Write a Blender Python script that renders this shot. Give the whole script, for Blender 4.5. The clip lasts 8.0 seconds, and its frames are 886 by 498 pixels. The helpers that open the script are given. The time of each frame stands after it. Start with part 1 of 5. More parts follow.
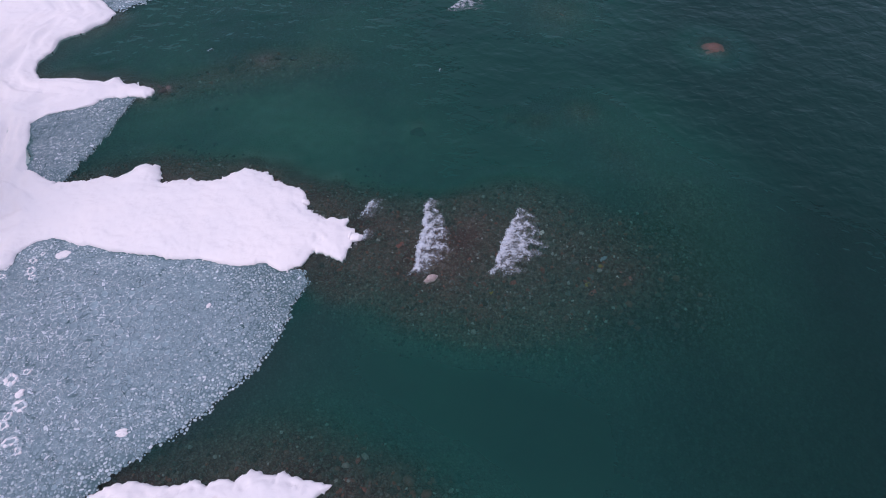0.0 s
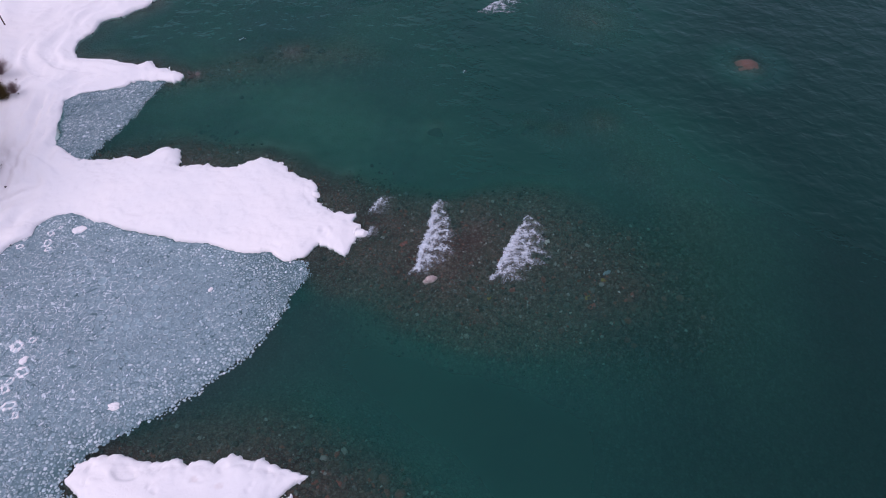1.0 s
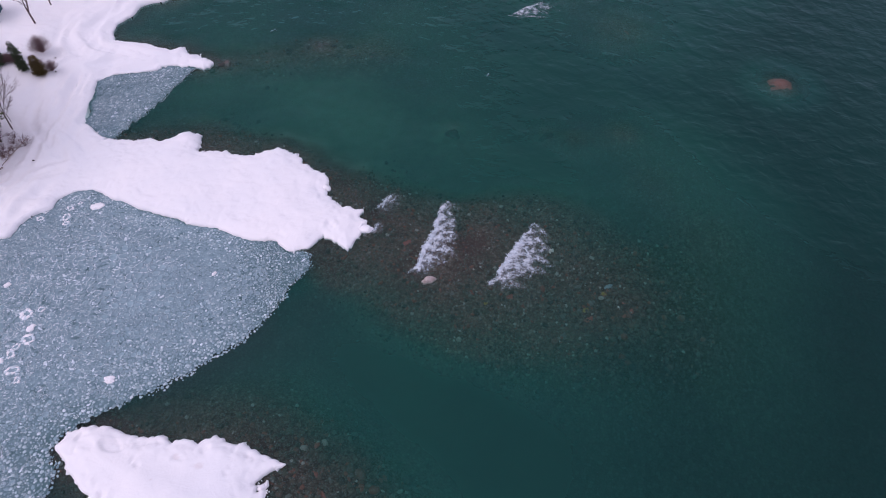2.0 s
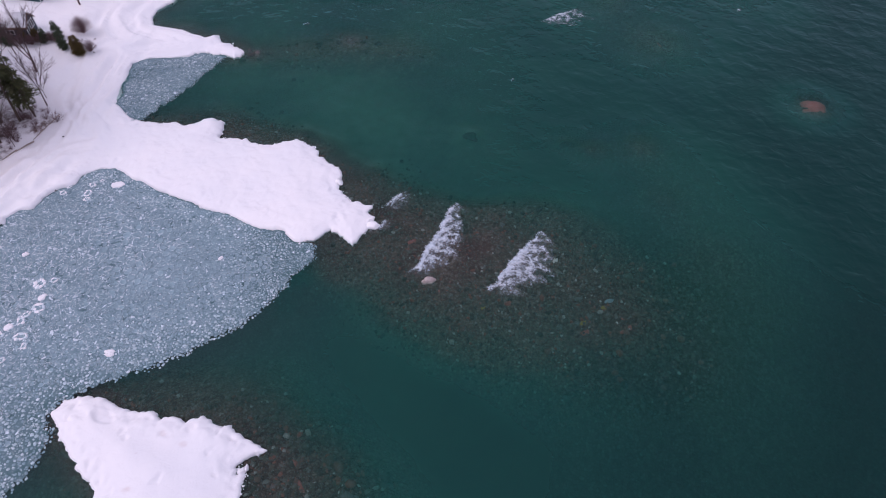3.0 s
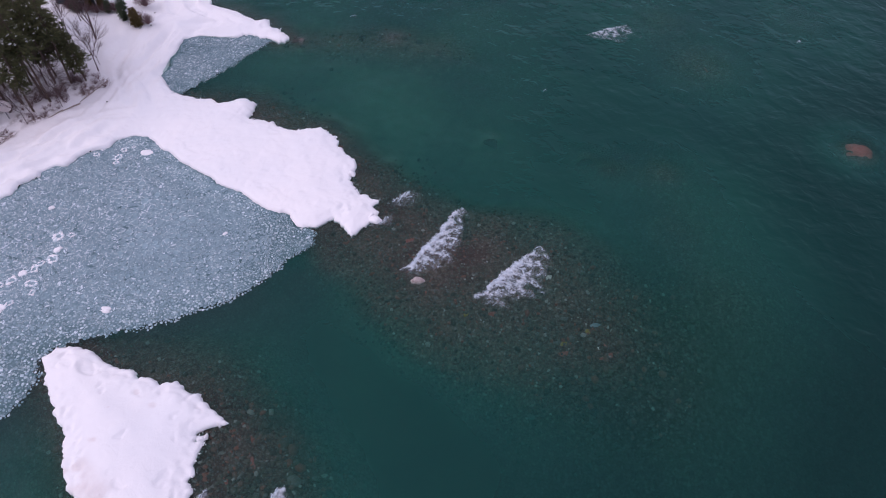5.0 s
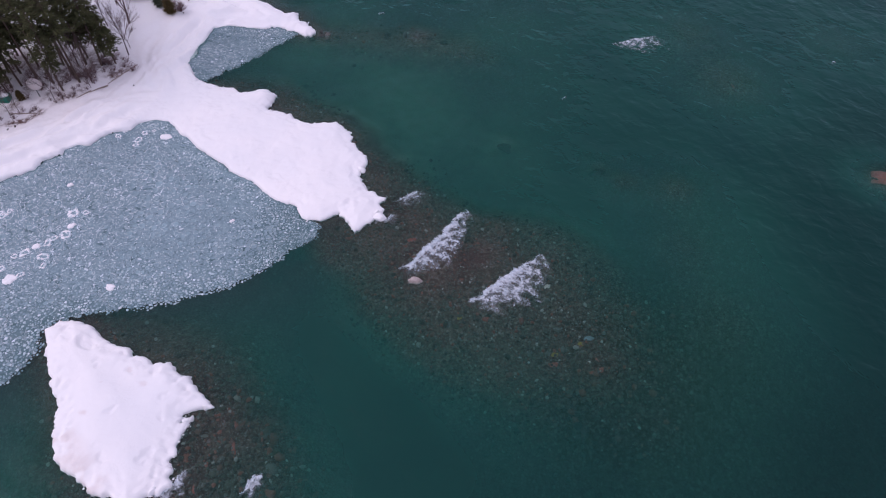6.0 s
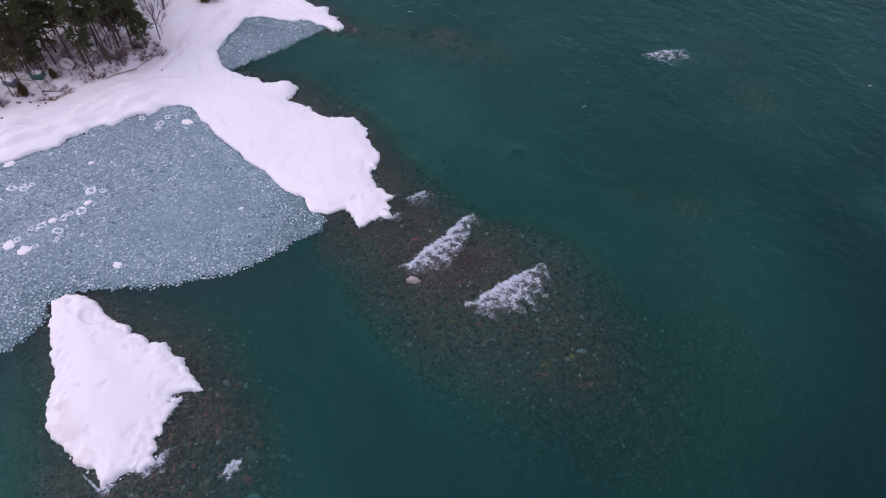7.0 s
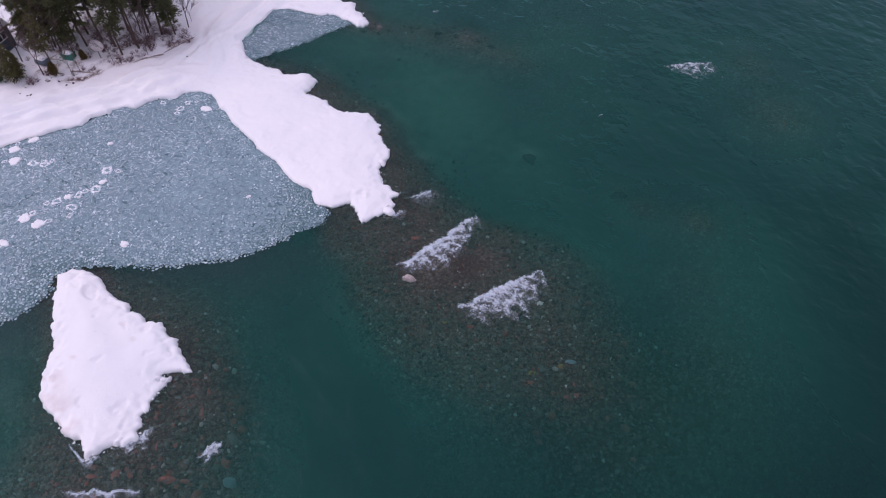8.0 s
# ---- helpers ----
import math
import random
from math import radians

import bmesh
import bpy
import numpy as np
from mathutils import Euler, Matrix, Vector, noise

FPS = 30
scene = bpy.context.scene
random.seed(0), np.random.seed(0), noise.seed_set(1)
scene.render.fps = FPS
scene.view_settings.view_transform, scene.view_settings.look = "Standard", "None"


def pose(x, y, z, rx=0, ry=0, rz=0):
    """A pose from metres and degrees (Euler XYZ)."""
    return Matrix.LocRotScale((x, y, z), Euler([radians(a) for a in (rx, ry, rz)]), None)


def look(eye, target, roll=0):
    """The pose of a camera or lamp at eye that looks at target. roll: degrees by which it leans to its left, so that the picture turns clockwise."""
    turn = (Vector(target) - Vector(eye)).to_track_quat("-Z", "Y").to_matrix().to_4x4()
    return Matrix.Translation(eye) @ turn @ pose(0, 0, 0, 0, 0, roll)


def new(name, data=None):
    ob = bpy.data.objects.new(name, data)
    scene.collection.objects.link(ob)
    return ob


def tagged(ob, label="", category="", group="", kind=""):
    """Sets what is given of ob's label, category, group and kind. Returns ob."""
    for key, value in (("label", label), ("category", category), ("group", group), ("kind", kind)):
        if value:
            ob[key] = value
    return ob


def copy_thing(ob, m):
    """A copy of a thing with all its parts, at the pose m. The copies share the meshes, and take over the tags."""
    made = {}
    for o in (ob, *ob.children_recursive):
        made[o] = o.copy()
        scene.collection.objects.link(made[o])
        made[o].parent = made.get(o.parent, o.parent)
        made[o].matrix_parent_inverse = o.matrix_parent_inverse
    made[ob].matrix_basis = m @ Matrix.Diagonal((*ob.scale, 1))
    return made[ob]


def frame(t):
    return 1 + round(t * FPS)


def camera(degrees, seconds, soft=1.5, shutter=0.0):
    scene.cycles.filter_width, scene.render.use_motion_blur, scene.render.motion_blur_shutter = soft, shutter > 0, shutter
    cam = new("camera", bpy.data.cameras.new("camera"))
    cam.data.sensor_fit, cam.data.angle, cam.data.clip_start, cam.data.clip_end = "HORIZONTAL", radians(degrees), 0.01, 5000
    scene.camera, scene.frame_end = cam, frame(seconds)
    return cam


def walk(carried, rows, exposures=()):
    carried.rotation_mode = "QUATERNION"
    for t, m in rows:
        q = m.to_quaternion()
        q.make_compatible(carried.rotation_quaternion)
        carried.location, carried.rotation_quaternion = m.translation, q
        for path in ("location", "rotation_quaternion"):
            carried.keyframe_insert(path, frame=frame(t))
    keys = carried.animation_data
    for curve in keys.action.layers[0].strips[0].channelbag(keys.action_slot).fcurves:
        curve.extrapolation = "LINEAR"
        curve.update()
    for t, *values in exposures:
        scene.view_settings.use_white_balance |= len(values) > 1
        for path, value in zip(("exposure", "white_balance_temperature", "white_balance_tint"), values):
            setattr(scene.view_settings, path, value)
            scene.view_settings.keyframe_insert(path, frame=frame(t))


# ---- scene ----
cam = camera(66.5, 8.0, soft=1.0)
# seconds, x, y, z, pitch, yaw, roll of the drone
PATH_ROWS = [
    (0, -0.000, -0.000, 75.000, -50.454, -0.000, 0.368),
    (0.5, 2.796, 0.297, 75.183, -50.538, 2.843, 0.303),
    (1, 5.609, 0.658, 75.340, -50.593, 5.594, 0.225),
    (1.5, 8.414, 1.088, 75.475, -50.619, 8.317, 0.153),
    (3, 16.476, 2.969, 75.786, -50.585, 16.678, 0.042),
    (3.5, 19.057, 3.869, 75.903, -50.601, 19.142, -0.031),
    (4, 21.640, 4.867, 76.003, -50.609, 21.462, -0.106),
    (4.5, 24.177, 5.941, 76.097, -50.590, 23.796, -0.150),
    (6, 31.180, 9.893, 76.300, -50.578, 31.178, -0.123),
    (6.5, 33.339, 11.430, 76.333, -50.578, 33.776, -0.069),
    (7, 35.472, 13.056, 76.345, -50.577, 36.280, -0.039),
    (7.5, 37.577, 14.753, 76.342, -50.561, 38.728, -0.024),
    (8, 39.681, 16.488, 76.329, -50.546, 41.137, 0.001),
]
walk(cam, [(t, pose(x, y, z, 90 + p, 0, w) @ pose(0, 0, 0, 0, 0, r)) for t, x, y, z, p, w, r in PATH_ROWS],
     exposures=[(0.0, 0.11, 6130, 32), (8.0, 0.11, 6130, 32)])

# ---- light: a thick overcast winter sky ----
SUN_EL, SUN_AZ = 46.0, 235.0
world = bpy.data.worlds.new("world")
scene.world = world
world.use_nodes = True
wn = world.node_tree.nodes
sky = wn.new("ShaderNodeTexSky")
sky.sky_type, sky.sun_disc = "NISHITA", False
sky.sun_elevation, sky.sun_rotation = radians(SUN_EL), radians(SUN_AZ)
sky.air_density, sky.dust_density, sky.ozone_density = 1.0, 4.0, 1.0
cloud = wn.new("ShaderNodeMix")
cloud.data_type = "RGBA"
cloud.inputs[0].default_value = 0.8
cloud.inputs[7].default_value = (4.2, 4.2, 4.55, 1)
world.node_tree.links.new(sky.outputs[0], cloud.inputs[6])
wn["Background"].inputs["Strength"].default_value = 0.15
world.node_tree.links.new(cloud.outputs[2], wn["Background"].inputs["Color"])
sun = new("sun", bpy.data.lights.new("sun", "SUN"))
sun.data.energy, sun.data.angle, sun.data.color = 0.75, radians(50), (1.0, 0.95, 0.9)
sun.matrix_world = look((0, 0, 60), (-math.sin(radians(SUN_AZ)) * 40, -math.cos(radians(SUN_AZ)) * 40, 60 - 40 * math.tan(radians(SUN_EL))))

# ---- materials ----


class Mat:
    """A node material with short ways to add nodes."""

    def __init__(self, name, rough=0.6, spec=0.3, metal=0.0):
        self.m = bpy.data.materials.new(name)
        self.m.use_nodes = True
        self.n, self.l = self.m.node_tree.nodes, self.m.node_tree.links
        self.p = self.n["Principled BSDF"]
        self.p.inputs["Roughness"].default_value = rough
        self.p.inputs["Specular IOR Level"].default_value = spec
        self.p.inputs["Metallic"].default_value = metal
        self.coord = self.n.new("ShaderNodeTexCoord").outputs["Object"]

    def stretch(self, sx, sy, sz, turn=0.0):
        k = self.n.new("ShaderNodeMapping")
        k.inputs["Scale"].default_value = (sx, sy, sz)
        k.inputs["Rotation"].default_value = (0, 0, radians(turn))
        self.l.new(self.coord, k.inputs["Vector"])
        return k.outputs[0]

    def noise(self, scale, detail=5, rough=0.6, at=None, warp=0.0):
        k = self.n.new("ShaderNodeTexNoise")
        k.inputs["Scale"].default_value, k.inputs["Detail"].default_value = scale, detail
        k.inputs["Roughness"].default_value, k.inputs["Distortion"].default_value = rough, warp
        self.l.new(at or self.coord, k.inputs["Vector"])
        return k.outputs["Fac"]

    def cells(self, scale, feature="F1", at=None, out="Distance"):
        k = self.n.new("ShaderNodeTexVoronoi")
        k.feature = feature
        k.inputs["Scale"].default_value = scale
        self.l.new(at or self.coord, k.inputs["Vector"])
        return k.outputs[out]

    def ramp(self, fac, *stops, hard=False):
        k = self.n.new("ShaderNodeValToRGB")
        if hard:
            k.color_ramp.interpolation = "CONSTANT"
        e = k.color_ramp.elements
        while len(e) < len(stops):
            e.new(0.5)
        for s, (at, c) in zip(e, stops):
            s.position = at
            s.color = (c, c, c, 1) if isinstance(c, (int, float)) else (*c, 1)
        self.l.new(fac, k.inputs[0])
        return k.outputs[0]

    def mix(self, fac, a, b, mode="MIX"):
        k = self.n.new("ShaderNodeMix")
        k.data_type, k.blend_type = "RGBA", mode
        for socket, v in ((k.inputs["Factor"], fac), (k.inputs["A"], a), (k.inputs["B"], b)):
            socket = next(s for s in k.inputs if s.name == socket.name and s.type == ("VALUE" if socket.name == "Factor" else "RGBA"))
            if isinstance(v, tuple):
                socket.default_value = (*v, 1)
            elif isinstance(v, (int, float)):
                socket.default_value = v if socket.type == "VALUE" else (v, v, v, 1)
            else:
                self.l.new(v, socket)
        return next(s for s in k.outputs if s.type == "RGBA")

    def math(self, op, a, b=0.0):
        k = self.n.new("ShaderNodeMath")
        k.operation = op
        for socket, v in zip(k.inputs, (a, b)):
            if isinstance(v, (int, float)):
                socket.default_value = v
            else:
                self.l.new(v, socket)
        return k.outputs[0]

    def color(self, c):
        if isinstance(c, tuple):
            self.p.inputs["Base Color"].default_value = (*c, 1)
        else:
            self.l.new(c, self.p.inputs["Base Color"])
        return self

    def bump(self, height, strength=0.4, distance=0.1, to=None):
        k = self.n.new("ShaderNodeBump")
        k.inputs["Strength"].default_value, k.inputs["Distance"].default_value = strength, distance
        self.l.new(height, k.inputs["Height"])
        for socket in (to or [self.p.inputs["Normal"]]):
            self.l.new(k.outputs[0], socket)
        return self

    def each(self):
        """A random number for every joined piece."""
        return self.n.new("ShaderNodeNewGeometry").outputs["Random Per Island"]

    def own(self):
        """A random number for every object."""
        return self.n.new("ShaderNodeObjectInfo").outputs["Random"]


def snow_material():
    k = Mat("snow", rough=0.75, spec=0.2)
    big = k.ramp(k.noise(0.06, 3), (0.35, (0.84, 0.85, 0.88)), (0.65, (0.9, 0.89, 0.9)))
    dirt = k.ramp(k.noise(0.9, 8, 0.7, warp=0.6), (0.68, 0.0), (0.82, 0.45))
    patch = k.ramp(k.noise(0.11, 4, 0.6), (0.5, 0.0), (0.66, 1.0))
    c = k.mix(k.math("MULTIPLY", dirt, patch), big, (0.5, 0.42, 0.38))
    sand = k.n.new("ShaderNodeAttribute")
    sand.attribute_name = "sand"
    blown = k.math("MULTIPLY", sand.outputs["Fac"], k.ramp(k.noise(0.35, 7, 0.7), (0.3, 0.15), (0.75, 1.0)))
    c = k.mix(blown, c, (0.62, 0.5, 0.47))
    soil = k.n.new("ShaderNodeAttribute")
    soil.attribute_name = "soil"
    k.color(k.mix(k.math("MULTIPLY", soil.outputs["Fac"], k.ramp(k.noise(1.6, 6, 0.75), (0.38, 0.0), (0.55, 1.0))), c, k.ramp(k.noise(3.0, 5), (0.3, (0.07, 0.04, 0.035)), (0.7, (0.2, 0.115, 0.1)))))
    k.bump(k.math("ADD", k.noise(0.5, 7, 0.62, warp=0.5), k.math("MULTIPLY", k.noise(3.5, 5), 0.2)), 0.5, 0.25)
    return k.m


def ice_material(name, dark, light, scale):
    k = Mat(name, rough=0.45, spec=0.35)
    n = k.noise(scale, 7, 0.65)
    fog = k.noise(0.13, 3, 0.5)
    c = k.mix(k.ramp(fog, (0.35, 0.0), (0.7, 0.55)), k.ramp(n, (0.3, dark), (0.72, light)), light)
    k.color(k.mix(1.0, c, k.ramp(k.each(), (0.0, 0.9), (0.75, 1.0), (1.0, 1.12)), "MULTIPLY"))
    k.bump(n, 0.5, 0.05)
    return k.m


STONES = ((0.0, (0.045, 0.042, 0.042)), (0.2, (0.09, 0.08, 0.073)), (0.42, (0.115, 0.102, 0.092)), (0.58, (0.12, 0.075, 0.068)),
          (0.72, (0.17, 0.085, 0.076)), (0.83, (0.16, 0.155, 0.145)), (0.89, (0.26, 0.085, 0.07)), (0.965, (0.36, 0.33, 0.31)))


def stone_material(name, joined):
    k = Mat(name, rough=0.7, spec=0.3)
    pick = k.ramp(k.each() if joined else k.own(), *STONES, hard=True)
    grain = k.noise(6.0, 6, 0.7)
    k.color(k.mix(k.ramp(grain, (0.35, 0.6), (0.7, 0.0)), pick, (0.05, 0.065, 0.045)))
    k.bump(grain, 0.4, 0.05)
    return k.m


def rock_material(name, dark, light, rough=0.7):
    k = Mat(name, rough=rough, spec=0.35)
    n = k.noise(2.2, 8, 0.7)
    k.color(k.ramp(n, (0.3, dark), (0.7, light)))
    k.bump(n, 0.6, 0.1)
    return k.m


def lakebed_material():
    k = Mat("lakebed_gravel", rough=0.8, spec=0.2)
    tint = k.ramp(k.cells(2.4, out="Color"), (0.1, (0.075, 0.068, 0.056)), (0.4, (0.125, 0.112, 0.092)), (0.65, (0.15, 0.115, 0.098)), (0.9, (0.2, 0.185, 0.16)))
    near = k.n.new("ShaderNodeAttribute")
    near.attribute_name = "rust"
    rust = k.math("MULTIPLY", near.outputs["Fac"], k.ramp(k.noise(0.12, 5), (0.38, 0.15), (0.62, 0.8)))
    c = k.mix(rust, tint, (0.078, 0.041, 0.041))
    weed = k.n.new("ShaderNodeAttribute")
    weed.attribute_name = "weed"
    c = k.mix(k.math("MULTIPLY", weed.outputs["Fac"], 0.75), c, k.ramp(k.cells(2.4, out="Color"), (0.2, (0.016, 0.016, 0.013)), (0.8, (0.06, 0.05, 0.042))))
    gap = k.ramp(k.cells(2.4, "DISTANCE_TO_EDGE"), (0.0, 0.45), (0.14, 1.0))
    c = k.mix(1.0, c, gap, "MULTIPLY")
    sand = k.n.new("ShaderNodeAttribute")
    sand.attribute_name = "sand"
    k.color(k.mix(sand.outputs["Fac"], c, k.ramp(k.noise(0.5, 6, 0.6), (0.3, (0.3, 0.28, 0.22)), (0.7, (0.44, 0.41, 0.34)))))
    k.bump(k.cells(2.4), 0.8, 0.15)
    return k.m


def water_material():
    """Clear at the brim, cloudier the more water lies over the bed, with the light lost in deep water put into a darker
    colour: the mesh carries the depth in metres.
    """
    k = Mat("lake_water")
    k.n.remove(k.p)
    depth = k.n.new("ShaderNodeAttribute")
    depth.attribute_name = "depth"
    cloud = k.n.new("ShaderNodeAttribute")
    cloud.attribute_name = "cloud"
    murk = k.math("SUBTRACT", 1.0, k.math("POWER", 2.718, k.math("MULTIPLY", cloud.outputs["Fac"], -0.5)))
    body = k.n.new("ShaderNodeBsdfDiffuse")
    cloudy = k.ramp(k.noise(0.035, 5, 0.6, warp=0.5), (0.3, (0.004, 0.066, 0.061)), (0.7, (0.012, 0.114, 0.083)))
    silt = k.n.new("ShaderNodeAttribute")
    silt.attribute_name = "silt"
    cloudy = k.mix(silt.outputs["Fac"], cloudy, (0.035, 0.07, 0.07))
    # less light comes back from deep water: painted as a darker body colour
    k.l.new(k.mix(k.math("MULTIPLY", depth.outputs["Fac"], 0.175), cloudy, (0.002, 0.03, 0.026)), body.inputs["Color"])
    clear = k.n.new("ShaderNodeBsdfTransparent")
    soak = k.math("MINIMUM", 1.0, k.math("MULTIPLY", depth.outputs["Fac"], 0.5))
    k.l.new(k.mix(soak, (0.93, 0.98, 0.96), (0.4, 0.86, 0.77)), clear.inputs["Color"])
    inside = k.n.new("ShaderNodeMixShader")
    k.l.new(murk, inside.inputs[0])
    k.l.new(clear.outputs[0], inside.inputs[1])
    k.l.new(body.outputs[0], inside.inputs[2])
    gloss = k.n.new("ShaderNodeBsdfGlossy")
    gloss.inputs["Roughness"].default_value = 0.33
    gloss.inputs["Color"].default_value = (0.64, 0.9, 0.97, 1)
    fres = k.n.new("ShaderNodeFresnel")
    fres.inputs["IOR"].default_value = 1.33
    wind = k.stretch(0.75, 1.0, 1.0, 40)
    swell = k.noise(0.2, 2, 0.5, at=wind, warp=0.3)
    ripple = k.noise(0.5, 2, 0.5, at=k.stretch(0.8, 1.0, 1.0, 30), warp=0.6)
    k.bump(k.math("ADD", swell, k.math("MULTIPLY", ripple, 0.4)), 0.5, 1.0, [gloss.inputs["Normal"], fres.inputs["Normal"]])
    skin = k.n.new("ShaderNodeMixShader")
    k.l.new(k.math("MULTIPLY", fres.outputs[0], 0.7), skin.inputs[0])
    k.l.new(inside.outputs[0], skin.inputs[1])
    k.l.new(gloss.outputs[0], skin.inputs[2])
    k.l.new(skin.outputs[0], k.n["Material Output"].inputs["Surface"])
    return k.m


SNOW = snow_material()
LAKEBED = lakebed_material()
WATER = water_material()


def slush_material():
    """Grey slush with dark leads between the half-frozen cakes and pale frost along some of their rims."""
    k = Mat("slush", rough=0.5, spec=0.3)
    body = k.ramp(k.noise(1.3, 8, 0.7), (0.34, (0.12, 0.21, 0.25)), (0.66, (0.28, 0.4, 0.455)))
    warp = k.n.new("ShaderNodeMix")
    warp.data_type = "VECTOR"
    warp.inputs[0].default_value = 0.35
    wob = k.n.new("ShaderNodeTexNoise")
    wob.inputs["Scale"].default_value = 0.8
    k.l.new(k.coord, wob.inputs["Vector"])
    k.l.new(k.coord, warp.inputs[4])
    k.l.new(wob.outputs["Color"], warp.inputs[5])
    edge = k.cells(2.6, "DISTANCE_TO_EDGE", warp.outputs[1])
    lead = k.math("MULTIPLY", k.ramp(edge, (0.0, 1.0), (0.07, 0.0)), k.ramp(k.noise(0.3, 3), (0.42, 0.0), (0.56, 0.9)))
    frost = k.math("MULTIPLY", k.ramp(edge, (0.03, 0.0), (0.08, 1.0), (0.16, 0.0)), k.ramp(k.noise(0.55, 4, 0.7), (0.5, 0.0), (0.64, 0.8)))
    c = k.mix(lead, body, (0.03, 0.08, 0.09))
    thin = k.n.new("ShaderNodeAttribute")
    thin.attribute_name = "thin"
    c = k.mix(k.math("MULTIPLY", thin.outputs["Fac"], k.ramp(k.noise(0.8, 6, 0.7), (0.25, 0.55), (0.7, 1.0))), c, (0.035, 0.1, 0.11))
    k.color(k.mix(frost, c, (0.6, 0.68, 0.74)))
    k.bump(k.noise(2.4, 6, 0.7), 0.5, 0.06)
    return k.m


SLUSH = slush_material()
PAN_TOP = ice_material("pan_ice", (0.125, 0.225, 0.265), (0.29, 0.41, 0.465), 1.6)
PAN_RIM = ice_material("pan_frost", (0.46, 0.57, 0.63), (0.7, 0.78, 0.83), 3.0)
PAN_PALE = ice_material("pale_brash", (0.27, 0.38, 0.43), (0.5, 0.61, 0.66), 3.0)
STONE_OWN = stone_material("lake_stone", False)
STONE_FIELD = stone_material("lake_cobbles", True)
RED_ROCK = rock_material("red_granite", (0.13, 0.045, 0.04), (0.36, 0.125, 0.1))
SUNK_ROCK = rock_material("brown_red_granite", (0.3, 0.085, 0.07), (0.55, 0.18, 0.15))
PINK_ROCK = rock_material("pinkish_grey_granite", (0.26, 0.2, 0.19), (0.56, 0.5, 0.48))
PALE_ROCK = rock_material("pale_granite", (0.4, 0.36, 0.33), (0.66, 0.61, 0.57))
DARK_ROCK = rock_material("dark_basalt", (0.02, 0.022, 0.022), (0.07, 0.07, 0.065))
BLUE_ROCK = rock_material("blue_grey_stone", (0.1, 0.15, 0.17), (0.22, 0.3, 0.32))
GREY_ROCK = rock_material("grey_brown_stone", (0.06, 0.045, 0.042), (0.2, 0.165, 0.155))
OCHRE_ROCK = rock_material("ochre_stone", (0.16, 0.11, 0.03), (0.3, 0.22, 0.07))

# ---- the plan: outlines in metres ----
BEACH = [(-84, -120), (-78, -60), (-74, -10), (-72.5, 18), (-71.5, 31.6), (-70.3, 35.9), (-69.2, 37.8), (-68.6, 40.1), (-66.5, 43.6), (-66.9, 46), (-65.5, 48.5),
         (-66.1, 49.4), (-65.3, 51.1), (-63.4, 52.2), (-63.4, 54.5), (-62.5, 56.8), (-60.8, 58.3), (-60.6, 60.4), (-59.4, 62.4)]
SPIT_SOUTH = [(-56.6, 63.6), (-54.5, 62.9), (-52.6, 62.2), (-50.5, 62.1), (-47.5, 61.1), (-44.1, 60.7), (-40.8, 60.3), (-38.3, 59.5), (-35.5, 59.8),
              (-33.6, 59.5), (-29.9, 58.5), (-27.2, 58.7), (-25, 59.1), (-24, 58.4), (-22.5, 57.5), (-20.9, 58.3), (-19.6, 59.4), (-18.7, 61.4),
              (-18, 61.4), (-15.8, 60.1), (-14.5, 59.6), (-13.7, 60.6), (-13.5, 62.6)]
SPIT_NORTH = [(-13.2, 65.2), (-14.4, 65.8), (-14.3, 67.6), (-16.1, 67.1), (-17.8, 67.1), (-19.6, 68.4), (-21, 70.1), (-20.8, 71.6), (-21.4, 72.5),
              (-22.7, 73.8), (-24.6, 74.3), (-26.7, 75.3), (-27.2, 76.4), (-29.6, 77.3), (-31.6, 77.8), (-32.8, 77.1), (-34, 76.1), (-35.5, 75.1),
              (-38.2, 74.8), (-40.1, 75.2), (-42.2, 74.9), (-44.4, 74.5), (-44.8, 76), (-45.4, 78.2), (-47.6, 78.5), (-49.4, 77.8), (-50, 76.2),
              (-51.6, 75.5), (-53.3, 76.4), (-55.2, 75), (-57.5, 74.8), (-60.8, 74.2)]
CAPE_SOUTH = [(-63.6, 76.4), (-65.8, 77.6), (-66.2, 79.5), (-66.5, 81.2), (-68, 83), (-67.8, 84.2), (-68.9, 86.2), (-70, 88.8), (-68.4, 90.8),
              (-67.6, 91.5), (-64, 92.6), (-60.9, 94), (-59.4, 95.8), (-57.2, 96), (-54.8, 96.2), (-52.7, 96)]
CAPE_NORTH = [(-51.8, 96.6), (-52, 97.7), (-54.4, 99.1), (-57.6, 99.8), (-59.1, 101.2), (-61.2, 100), (-64.4, 100.4), (-66.6, 100.9), (-73, 101.2),
              (-75, 103.8), (-75.3, 106.4), (-74, 109.7), (-74, 113), (-72.2, 115.1), (-70, 115.9), (-68.8, 118.1), (-67, 119.6), (-66, 122.6),
              (-67.8, 124.6), (-69.7, 126.7), (-73, 131), (-74, 142), (-70, 156), (-76, 190), (-90, 260)]
LAND = BEACH + SPIT_SOUTH + [(x + 0.2, y + 0.35) for x, y in SPIT_NORTH] + CAPE_SOUTH + [(x + 0.1, y + 0.4) if y < 101.5 and x > -68 else (x, y) for x, y in CAPE_NORTH] + [(-700, 300), (-700, -160)]
